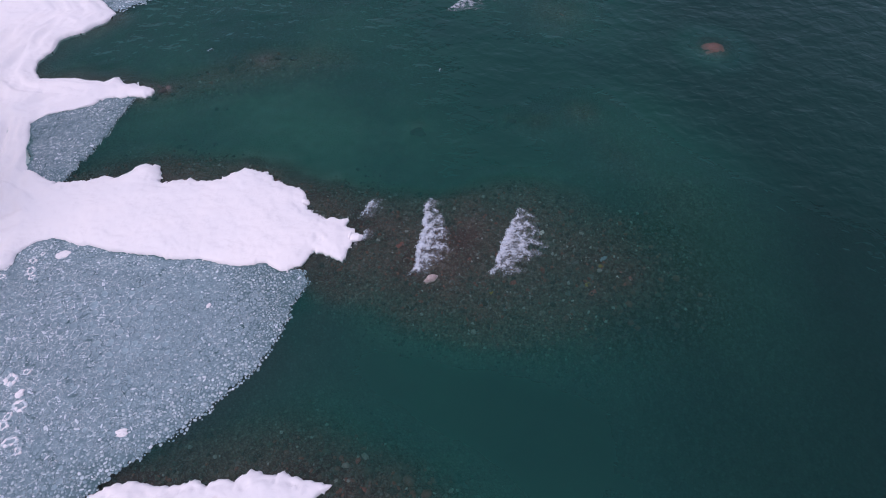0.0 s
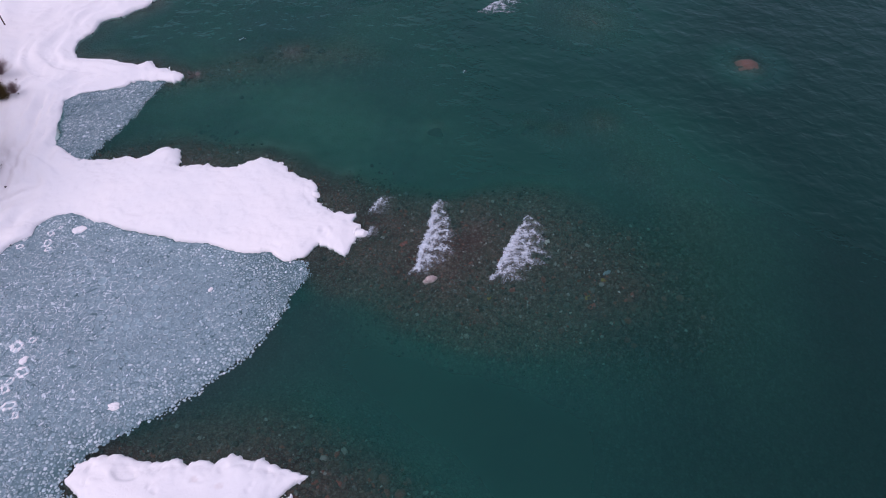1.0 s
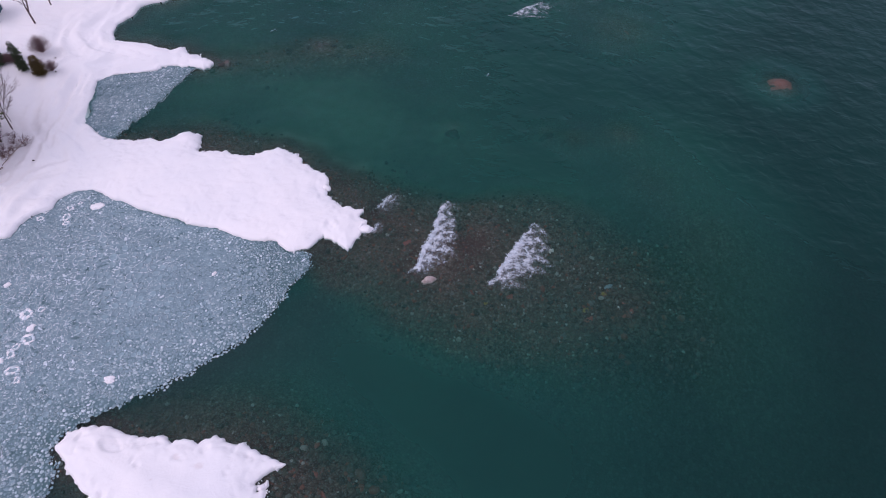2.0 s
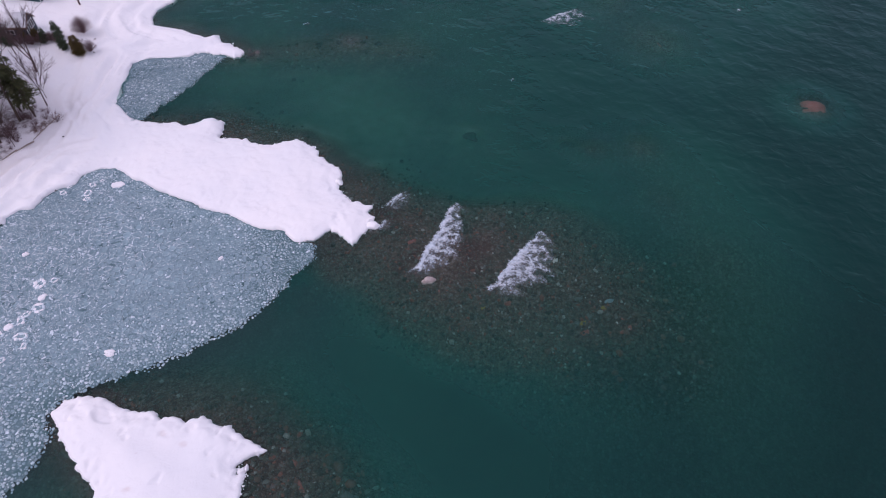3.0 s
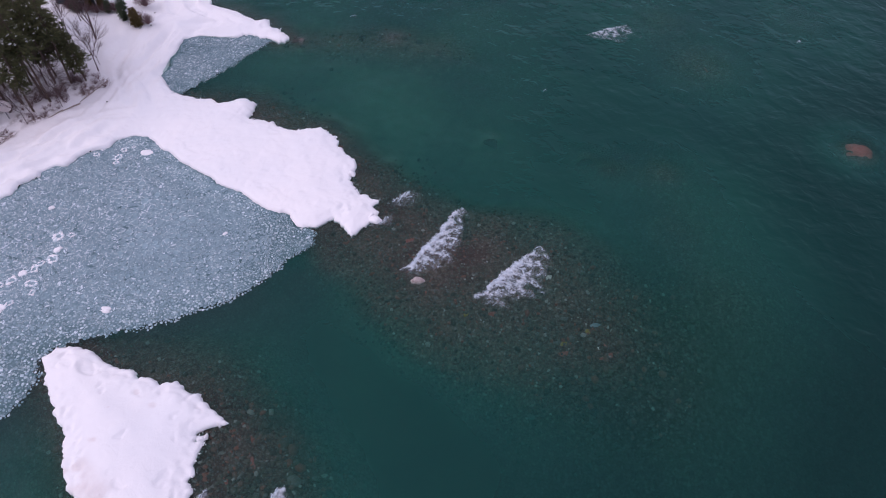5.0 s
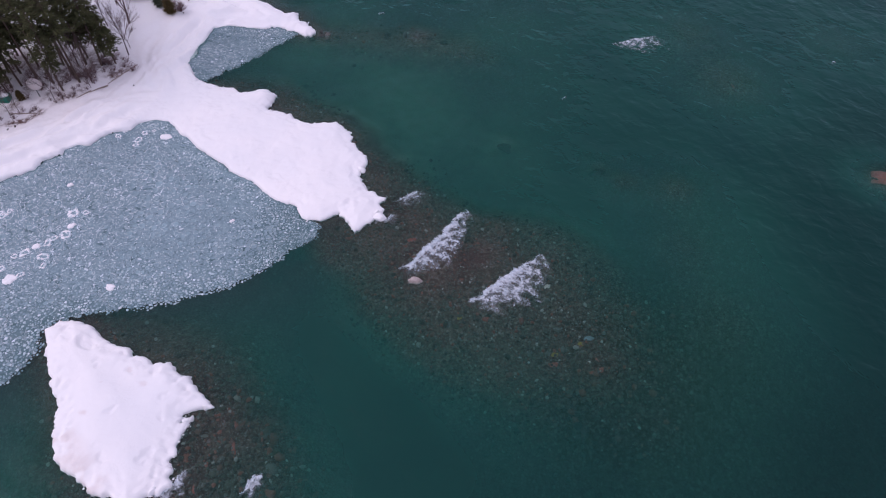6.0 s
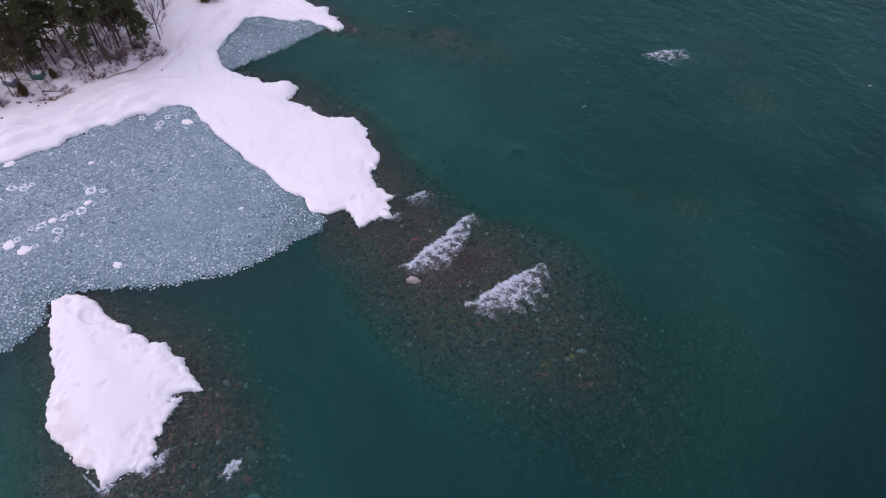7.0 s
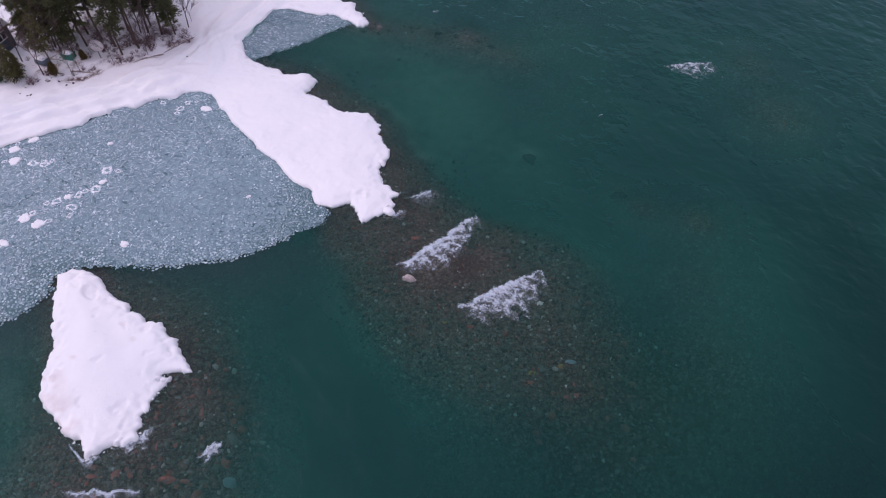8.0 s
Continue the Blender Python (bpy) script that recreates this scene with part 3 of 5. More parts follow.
class Field:
    """Gathers many small shapes into one mesh."""

    def __init__(self):
        self.v, self.f, self.s, self.n = [], [], [], 0

    def add(self, v, f, slots=None):
        self.v.append(v)
        self.f.append(f + self.n)
        self.s.append(np.zeros(len(f), int) if slots is None else slots)
        self.n += len(v)

    def mesh(self, name, material, smooth_shade=True):
        return mesh_from(name, np.concatenate(self.v), np.concatenate(self.f), material, smooth_shade, np.concatenate(self.s))


def turned(v, a, s, at):
    c, n = math.cos(a), math.sin(a)
    s = np.array(s) * np.ones(3)
    w = v * s
    return np.stack([w[:, 0] * c - w[:, 1] * n, w[:, 0] * n + w[:, 1] * c, w[:, 2]], 1) + np.array(at)


rng = np.random.RandomState(5)


def packed(candidates, fits):
    """Keeps the circles (x, y, r), given in order of worth, that do not overlap an earlier one by more than fits allows."""
    cells, out = {}, []
    for x, y, r in candidates:
        ci, cj = int(x // 1.6), int(y // 1.6)
        ok = True
        for i in range(ci - 1, ci + 2):
            for j in range(cj - 1, cj + 2):
                for a, b, c in cells.get((i, j), ()):
                    if (a - x) ** 2 + (b - y) ** 2 < (fits * (c + r)) ** 2:
                        ok = False
                        break
                if not ok:
                    break
            if not ok:
                break
        if ok:
            cells.setdefault((ci, cj), []).append((x, y, r))
            out.append((x, y, r))
    return out


# ---- slush ice in the bays ----


def pan_shape(seed, sides=9, icy=0.35):
    """A pan of ice: a plate with an uneven, upturned rim, of radius 1."""
    r = np.random.RandomState(seed)
    a = np.arange(sides) * 2 * math.pi / sides
    k = 1 + r.uniform(-0.16, 0.12, sides)
    lift = r.uniform(0.4, 1.4, sides)
    frost = r.rand(sides) < icy
    rings = [np.stack([np.cos(a) * k * s, np.sin(a) * k * s, z * (lift if z > 0.04 else 1) * np.ones(sides)], 1) for s, z in ((1.0, -0.02), (0.97, 0.05), (0.88 if icy < 0.5 else 0.84, 0.07), (0.78 if icy < 0.5 else 0.7, 0.03))]
    v = np.concatenate(rings + [np.array([[0, 0, 0.035]])])
    f, slots = [], []
    for q in range(3):
        for i in range(sides):
            j = (i + 1) % sides
            f += [(q * sides + i, q * sides + j, (q + 1) * sides + j), (q * sides + i, (q + 1) * sides + j, (q + 1) * sides + i)]
            slots += [1, 1] if q == 1 and frost[i] else [0, 0]
    f += [(3 * sides + i, 3 * sides + (i + 1) % sides, 4 * sides) for i in range(sides)]
    slots += [0] * sides
    return v, np.array(f), np.array(slots)


def bit_shape(seed, sides=7):
    """A lump of brash ice."""
    r = np.random.RandomState(seed)
    a = np.arange(sides) * 2 * math.pi / sides
    k = 1 + r.uniform(-0.25, 0.2, sides)
    v = np.concatenate([np.stack([np.cos(a) * k * s, np.sin(a) * k * s, np.full(sides, z)], 1) for s, z in ((1.0, -0.1), (0.8, 0.22))] + [np.array([[0.1, 0.05, 0.32]])])
    f = []
    for i in range(sides):
        j = (i + 1) % sides
        f += [(i, j, sides + j), (i, sides + j, sides + i), (sides + i, sides + j, 2 * sides)]
    return v, np.array(f), np.zeros(len(f), int)


PANS = [pan_shape(s) for s in range(8)] + [pan_shape(s, 9, 0.8) for s in range(8, 16)]
BITS = [bit_shape(s) for s in range(8)]


def crack(x, y):
    """1 along the thin leads that wander through the slush, 0 elsewhere."""
    wander = fbm(x + 0.8 * fbm(x, y, 0.9, 2, 55), y, 0.2, 4, 49, 0.55)
    return (np.abs(wander) < 0.028) * (fbm(x, y, 0.06, 2, 50) > -0.15)


FROST_BAND = [(-66, 33), (-58, 39.6), (-53.1, 40.5), (-52.8, 31.4), (-53.5, 24)]


def frost_band(x, y):
    return smooth(4.5, 1.0, line_distance(FROST_BAND, x, y) + 1.5 * fbm(x, y, 0.25, 2, 52))


def slush_field(outline, box, step, label, open_side, most, tone, singles, speck=0.25, chips=0, chip_wide=0.4, wet=0.0):
    """A sheet of slush with pans and brash set in it. open_side: how far from the lake's side the brash reaches."""
    x0, y0, x1, y1 = box
    edge = ragged(outline, 0.5, 0.55, 14, 13.0)
    gx, gy = np.meshgrid(axis((x0, x1, step)), axis((y0, y1, step)))
    d, dl = sdf(edge, gx, gy), sdf(LAND_EDGE, gx, gy)
    keep = (d > 0.02 * open_side * fbm(gx, gy, 0.4, 3, 41)) & (dl < 0.5)
    z = 0.045 + 0.012 * fbm(gx, gy, 0.8, 3, 42) - 0.07 * smooth(-0.16, 0.0, dl + 0.12 * fbm(gx, gy, 0.3, 2, 45))
    base, used = sheet("slush_ice", gx, gy, z, keep, SLUSH)
    thin = wet + 0.75 * np.exp(-np.maximum(d, 0) / (0.9 * open_side)) + 0.4 * smooth(34, 22, gy) * smooth(13, 3, d) + 0.6 * smooth(13, 3, np.hypot(gx + 20, gy - 55.5)) + 0.9 * crack(gx, gy) * (d > 0.8 * open_side)
    base.data.attributes.new("thin", "FLOAT", "POINT").data.foreach_set("value", np.clip(thin, 0, 0.95).ravel()[used].astype(np.float32))
    tagged(base, label, "slush ice")
    n = most * 5
    px, py = rng.uniform(x0, x1, n), rng.uniform(y0, y1, n)
    d, dl = sdf(edge, px, py), sdf(LAND_EDGE, px, py)
    di = sdf(ISLAND, px, py)
    inside = (d > -0.35 * rng.rand(n)) & (dl < -0.15 - 0.25 * rng.rand(n)) & (di < -0.1) & ((crack(px, py) < 0.5) | (d < 0.8 * open_side)) & ((py > 33) | (d > 11) | (rng.rand(n) < 0.4))
    px, py, d, dl = px[inside], py[inside], d[inside], dl[inside]
    grow = smooth(open_side * 0.3, open_side, d) * smooth(0.6, 10.0, -dl)
    patchy = 0.5 + 0.5 * fbm(px, py, 0.12, 3, 44)
    big = tone * (0.2 + 0.4 * grow * rng.rand(len(px)) ** 2.4 * (0.2 + 1.3 * patchy))
    small = rng.rand(len(px)) < 0.55 + 0.37 * smooth(open_side * 1.6, open_side * 0.4, d)
    r = np.where(small, tone * (0.06 + 0.13 * rng.rand(len(px)) ** 1.4) * (1 + 0.45 * smooth(9, 3, d)) * (0.5 + 0.5 * smooth(3, 16, np.hypot(px + 19, py - 56))), big)
    order = np.argsort(-r + 0.25 * rng.rand(len(r)))
    spots = packed([(px[i], py[i], r[i]) for i in order], 0.83)[:most]
    dist = dict(zip([(a, b) for a, b, _ in spots], sdf(edge, np.array([s[0] for s in spots]), np.array([s[1] for s in spots]))))
    sx, sy = np.array([q[0] for q in spots]), np.array([q[1] for q in spots])
    frosty = np.maximum(smooth(-36, -56, sx) * (sy < 70), frost_band(sx, sy))
    field = Field()
    meshes = {}
    left = singles
    for i, (x, y, rad) in enumerate(spots):
        near_edge = dist[(x, y)] < open_side * 1.8
        lone = rad < (0.28 if near_edge else 0.195) * tone
        west = rng.rand() < 0.08 + 0.8 * frosty[i]
        k = i % 8
        rad = rad * 0.8 if west and not lone else rad
        v, f, slots = BITS[k] if lone else PANS[k]
        a = rng.uniform(0, 6.28)
        if lone:
            frost = 2 if near_edge and rng.rand() < 0.4 else 1 if rng.rand() < (0.09 if near_edge else speck * 0.9 + (0.3 if west else 0.0)) else 0
            field.add(turned(v, a, (rad, rad * rng.uniform(0.7, 1), rad * (0.55 if near_edge else 0.35)), (x, y, 0.045)), f, slots + frost)
            continue
        if west:
            for _ in range(rng.randint(2, 6)):
                b = rng.uniform(0, 6.28)
                fv, ff, fs = BITS[rng.randint(8)]
                field.add(turned(fv, b + 1.57 + rng.uniform(-0.4, 0.4), (rad * rng.uniform(0.3, 0.7), rad * rng.uniform(0.07, 0.16), 0.07), (x + rad * math.cos(b), y + rad * math.sin(b), 0.08)), ff, fs + 1)
        flat = rng.uniform(0.5, 0.95) if west else rng.uniform(0.8, 1.0)
        if left > 0 and rad > 0.38 and near_edge:
            left -= 1
            if k not in meshes:
                meshes[k] = mesh_from("ice_pan", v, f, [PAN_TOP, PAN_RIM, PAN_PALE], True, slots)
            ob = part("ice_pan", meshes[k], base)
            ob.matrix_basis = pose(x, y, 0.05, 0, 0, math.degrees(a)) @ Matrix.Diagonal((rad, rad * flat, 1.0, 1))
            continue
        field.add(turned(v, a, (rad, rad * flat, 1.0), (x, y, 0.05 + rng.uniform(-0.02, 0.02))), f, slots)
    cx, cy = rng.uniform(x0, x1, chips), rng.uniform(y0, y1, chips)
    wanted = rng.rand(chips) < 0.06 + 0.9 * frost_band(cx, cy) + smooth(-30, -58, cx) * (0.35 + 0.65 * (fbm(cx, cy, 0.16, 2, 46) > -0.1))
    wanted &= (sdf(edge, cx, cy) > 0.6) & (sdf(LAND_EDGE, cx, cy) < -0.35)
    for x, y in zip(cx[wanted], cy[wanted]):
        fv, ff, fs = BITS[rng.randint(8)]
        long = (rng.uniform(0.07, 0.2) + 0.25 * rng.rand() ** 8) * tone ** 0.4
        field.add(turned(fv, rng.uniform(0, 6.28), (long, long * chip_wide * rng.uniform(0.6, 1.5), 0.07), (x, y, 0.095)), ff, fs + (1 if rng.rand() < 0.42 else 2))
    tagged(part("pan_field", field.mesh("pan_field", [PAN_TOP, PAN_RIM, PAN_PALE]), base), kind="stuff")
    return base


slush_field(SLUSH_BIG, (-78, 4, -16, 66), 0.25, "grey-blue slush ice packed with round frosted ice pans", 5.0, 32000, 1.0, 260, 0.17, 17000, 0.4)
slush_field(SLUSH_SMALL, (-73, 73, -52, 98), 0.25, "grey slush ice filling the small bay between snow spits", 1.3, 3600, 0.45, 0, 0.1, 4600, 0.6, 0.4)
slush_field(SLUSH_FAR, (-75, 122, -56, 136), 0.8, "grey slush ice lying off the far beach", 3.0, 400, 1.3, 0)


def floe_mesh(seed, ring):
    """A thick white floe with a lumpy outline; with ring, its middle lies lower than its broken rim."""
    r = np.random.RandomState(seed)
    sides = 22
    a = np.arange(sides) * 2 * math.pi / sides
    k = np.array([1 + 0.45 * noise.noise(Vector((math.cos(t) * 1.1, math.sin(t) * 1.1, seed * 4.7))) + 0.3 * noise.noise(Vector((math.cos(t) * 3, math.sin(t) * 3, seed))) for t in a])
    hole = np.array([0.5 + 0.35 * noise.noise(Vector((math.cos(t) * 1.4, math.sin(t) * 1.4, seed * 7.3))) for t in a])
    lift = np.array([0.22 + 0.18 * noise.noise(Vector((math.cos(t) * 2, math.sin(t) * 2, seed * 1.9))) for t in a])
    rings = [(k, np.full(sides, -0.1)), (k * 0.98, lift * 0.5), (k * (0.5 + 0.5 * hole), lift), (k * hole, 0.09 + 0.3 * (lift - 0.2) if ring else lift * 1.1), (k * hole * 0.8, np.full(sides, 0.06 if ring else 0.25))]
    v = np.concatenate([np.stack([np.cos(a) * s, np.sin(a) * s, z + r.uniform(-0.02, 0.02, sides)], 1) for s, z in rings] + [np.array([[0, 0, 0.05 if ring else 0.24]])])
    f, slots = [], []
    for q in range(4):
        for i in range(sides):
            j = (i + 1) % sides
            f += [(q * sides + i, q * sides + j, (q + 1) * sides + j), (q * sides + i, (q + 1) * sides + j, (q + 1) * sides + i)]
            icy = ring and (q >= 3 or lift[i] < 0.22)
            slots += [2, 2] if icy and q >= 3 else [1, 1] if icy else [0, 0]
    f += [(4 * sides + i, 4 * sides + (i + 1) % sides, 5 * sides) for i in range(sides)]
    slots += [2 if ring else 0] * sides
    return mesh_from("ice_floe", v, f, [SNOW, PAN_RIM, PAN_TOP], True, slots)


FLOES = [[floe_mesh(s, False) for s in range(5)], [floe_mesh(s + 9, True) for s in range(5)]]
FLOE_SPOTS = [(-37.5, 33.6, 1.15, 0), (-54.2, 60.3, 1.5, 0), (-57.5, 57.5, 1.0, 1), (-57.9, 59.2, 0.8, 1), (-61.2, 56.4, 1.0, 1), (-69.4, 33, 1.5, 0), (-69.2, 36.4, 1.3, 0),
              (-66.6, 31.7, 1.5, 0), (-63.9, 33.4, 1.4, 1), (-62.2, 34.5, 1.3, 1), (-53.3, 40.5, 1.3, 1), (-50.8, 37, 1.3, 1), (-50.2, 32.4, 1.3, 1), (-53, 31.6, 1.3, 1),
              (-53.5, 26.5, 1.5, 0), (-50.8, 27.2, 1.4, 0), (-51.2, 22, 1.4, 0), (-51.5, 38.6, 1.0, 0), (-51.7, 34.4, 1.0, 1), (-52.6, 33.2, 0.9, 0), (-58.7, 44.3, 0.8, 0), (-31.4, 51.8, 0.6, 0), (-42.6, 62, 0.6, 0)]
for x, y, r, ring in FLOE_SPOTS[2:17]:
    FLOE_SPOTS.append((x + rng.uniform(-1.6, 1.6), y + rng.uniform(0.9, 1.8) * (1 if rng.rand() < 0.5 else -1), r * rng.uniform(0.5, 0.75), 1))
for i, (x, y, r, ring) in enumerate(FLOE_SPOTS):
    ob = new("ice_floe", FLOES[ring][i % 5])
    ob.matrix_world = pose(x, y, 0.06, 0, 0, 47 * i) @ Matrix.Diagonal((r * 0.64, r * (0.44 + 0.06 * (i % 4)), 0.7, 1))
    tagged(ob, "white ring-shaped ice floe frozen into the slush" if ring else "solid white ice floe frozen into the slush", "ice floe", "floes in the slush")

# ---- broken ice along the ragged edges ----


def ice_block(x, y, z, sx, sy, sz, turn, seed, label):
    v, f = stone_shape(3, seed, 0.8, 0.45)
    v[:, 2] = np.maximum(v[:, 2], -0.45)
    ob = new("ice_block", mesh_from("ice_block", v, f, SNOW))
    ob.matrix_world = pose(x, y, z, 0, 0, turn) @ Matrix.Diagonal((sx, sy, sz, 1))
    return tagged(ob, label, "ice block", "broken ice blocks")


ice_block(-12.6, 63.9, 0.1, 0.95, 0.8, 0.75, 20, 3, "small white ice block broken off the spit's tip")
ice_block(-13.6, 64.3, 0.1, 0.6, 0.5, 0.6, 70, 5, "small white ice block broken off the spit's tip")
for x, y, sx, sy, turn, seed in ((-13.9, 24.4, 0.5, 0.42, 35, 6), (-13.5, 25.0, 0.4, 0.32, 110, 8), (-11.0, 16.2, 0.7, 0.5, 80, 13), (-13.0, 27.2, 0.8, 0.5, 20, 14)):
    v, f = stone_shape(3, seed, 0.8, 0.45)
    slab = part("ice_slab", mesh_from("ice_slab", v, f, SNOW), shelf, "broken slab of ice at the rim")
    slab.matrix_basis = pose(x, y, 0.15, 0, 0, turn) @ Matrix.Diagonal((sx, sy, 0.65, 1))
ice_block(-20.9, 70.8, 0.15, 0.6, 0.5, 0.7, 10, 9, "lump of ice at the ragged edge of the spit")
ice_block(-39.2, 74.8, 0.15, 0.8, 0.4, 0.6, 5, 10, "lump of ice at the ragged edge of the spit")


def ice_rubble(outline, count, seed, owner, far):
    """Crumbs of broken ice along the foot of an ice edge."""
    r = np.random.RandomState(seed)
    edge = [Vector(p) for p in outline if far(*p)]
    field = Field()
    shapes = [stone_shape(1, 70 + s, 0.7, 0.5) for s in range(6)]
    for _ in range(count):
        i = r.randint(len(edge) - 1)
        if (edge[i + 1] - edge[i]).length > 3 or noise.noise(Vector((edge[i].x * 0.4, edge[i].y * 0.4, seed))) < -0.05:
            continue
        p = edge[i].lerp(edge[i + 1], r.rand())
        s = 0.05 + 0.16 * r.rand() ** 3
        v, f = shapes[r.randint(6)]
        field.add(turned(v, r.uniform(0, 6.28), (s * r.uniform(0.8, 1.5), s, s * 0.8), (p.x + r.uniform(-0.28, 0.28), p.y + r.uniform(-0.28, 0.28), 0.04 + 0.4 * s)), f)
    tagged(part("ice_rubble", field.mesh("ice_rubble", SNOW), owner), kind="stuff")


ice_rubble(LAND_EDGE, 260, 3, snow_land, lambda x, y: x > -76 and 20 < y < 104)
ice_rubble(ragged(ISLAND, 0.4, 0.3, 12, 7.0), 130, 4, shelf, lambda x, y: x > -20 and y < 26)

# ---- boulders ----


def boulder(x, y, top, sx, sy, sz, material, label, seed, turn=0.0, group="lake boulders"):
    v, f = stone_shape(3, seed, 1.0, 0.42)
    bed = float(bed_height(np.array([x]), np.array([y]))[0])
    sz = max(sz, (top - bed) * 0.55)
    ob = new("boulder", mesh_from("boulder", v, f, material))
    ob.matrix_world = pose(x, y, top - sz * float(v[:, 2].max()), 0, 0, turn) @ Matrix.Diagonal((sx, sy, sz, 1))
    return tagged(ob, label, "boulder", group)


boulder(-1.7, 56.5, 0.75, 1.05, 0.8, 0.9, PINK_ROCK, "pale granite boulder standing out of the shallow water", 2, 20)
boulder(51.7, 113, -0.03, 2.3, 2.1, 0.9, SUNK_ROCK, "large red granite boulder awash in open water", 4, 10)
# x, y, height of the top, half width, rock
REEF_BOULDERS = [(25.3, 58.2, -0.35, 0.7, RED_ROCK, "red"), (26.1, 57.2, -0.35, 0.75, RED_ROCK, "red"), (25.4, 56.4, -0.4, 0.65, RED_ROCK, "red"), (24.6, 57.4, -0.4, 0.5, PALE_ROCK, "pale"),
                 (22.9, 60.6, -0.2, 0.95, BLUE_ROCK, "grey"), (22.5, 59.4, -0.3, 0.6, OCHRE_ROCK, "ochre"), (20.8, 54.9, -0.4, 0.9, RED_ROCK, "red"), (20.2, 56.2, -0.4, 0.6, OCHRE_ROCK, "ochre"),
                 (-6.2, 62.9, -0.05, 1.05, RED_ROCK, "red"), (-5.2, 61.4, -0.15, 0.6, RED_ROCK, "red"), (3.6, 64.9, -0.1, 0.9, RED_ROCK, "red"), (14.6, 65.6, -0.2, 0.5, PALE_ROCK, "pale"),
                 (9.8, 56.4, -0.2, 0.6, RED_ROCK, "red"), (2.8, 65.3, -0.2, 0.5, RED_ROCK, "red"), (5.3, 63.9, -0.2, 0.55, RED_ROCK, "red"), (7.6, 61.2, -0.2, 0.45, RED_ROCK, "red"),
                 (5.2, 60.8, -0.2, 0.5, RED_ROCK, "red"), (6.7, 54.7, -0.25, 0.4, OCHRE_ROCK, "ochre"), (2.5, 63.2, -0.2, 0.4, RED_ROCK, "red"), (7.7, 59.1, -0.2, 0.45, RED_ROCK, "red"),
                 (-1.1, 55.2, -0.2, 0.5, DARK_ROCK, "dark"), (0.3, 55.4, -0.2, 0.6, RED_ROCK, "red")]
OPEN_LAKE_BOULDERS = [(-4.3, 89.0, -0.75, 1.25, DARK_ROCK, "dark"), (11.4, 91.2, -0.7, 1.4, DARK_ROCK, "dark"), (24, 125, -0.9, 1.6, RED_ROCK, "red"), (-50.1, 97.9, 0.3, 1.0, DARK_ROCK, "dark"),
                      (-49.2, 98.9, 0.2, 0.8, GREY_ROCK, "grey-brown"), (-51.0, 99.2, 0.25, 0.7, DARK_ROCK, "dark"), (-48.2, 97.6, 0.05, 0.55, DARK_ROCK, "dark"), (-47.4, 99.6, 0.0, 0.5, DARK_ROCK, "dark"),
                      (-34, 108, -0.05, 0.7, GREY_ROCK, "grey-brown"), (-31.5, 108.6, -0.05, 0.6, DARK_ROCK, "dark"), (-36, 107, -0.1, 0.6, DARK_ROCK, "dark"), (-28.6, 109.1, -0.1, 0.7, DARK_ROCK, "dark"),
                      (-39.5, 105.6, -0.2, 0.7, DARK_ROCK, "dark")]
ISLAND_BOULDERS = [(-8.7, 27.3, -0.1, 0.65, RED_ROCK, "red"), (-7.0, 25.0, 0.0, 0.85, RED_ROCK, "red"), (-3.2, 17.3, 0.05, 1.05, RED_ROCK, "red"), (2.5, 21.9, 0.0, 0.8, BLUE_ROCK, "blue-grey"),
                   (-8.0, 13.7, 0.0, 0.85, RED_ROCK, "red"), (-10.0, 11.8, 0.0, 0.9, RED_ROCK, "red"), (-10.1, 10.2, -0.1, 1.0, DARK_ROCK, "dark"), (-7.5, 18.9, -0.05, 0.6, RED_ROCK, "red"),
                   (0.3, 23.1, -0.1, 0.7, RED_ROCK, "red"), (-1.5, 18.6, -0.1, 0.7, RED_ROCK, "red"), (-0.7, 19.6, -0.15, 0.65, DARK_ROCK, "dark"), (-5.9, 20.4, -0.1, 0.35, RED_ROCK, "red"),
                   (-7.0, 14.8, -0.1, 0.4, RED_ROCK, "red"), (-5.5, 17.2, -0.1, 0.35, RED_ROCK, "red"), (0.1, 23.5, -0.1, 0.45, DARK_ROCK, "dark"), (-9.6, 30.7, -0.15, 0.4, RED_ROCK, "red"),
                   (-10.5, 21.9, -0.1, 0.4, DARK_ROCK, "dark"), (-8.4, 21.7, -0.1, 0.45, RED_ROCK, "red"), (-9.9, 24.0, -0.1, 0.35, GREY_ROCK, "grey-brown")]
for x, y, top, s, m, word in REEF_BOULDERS + OPEN_LAKE_BOULDERS + ISLAND_BOULDERS:
    i = int(abs(x * 7 + y * 3)) % 11
    boulder(x, y, top, s, s * (0.72 + 0.03 * i), s * 0.6, m, word + (" boulder standing out of the shallow water" if top > 0.04 else " boulder lying under the clear green water"), i + 1, 33 * i)

# ---- cobbles on the shoals ----


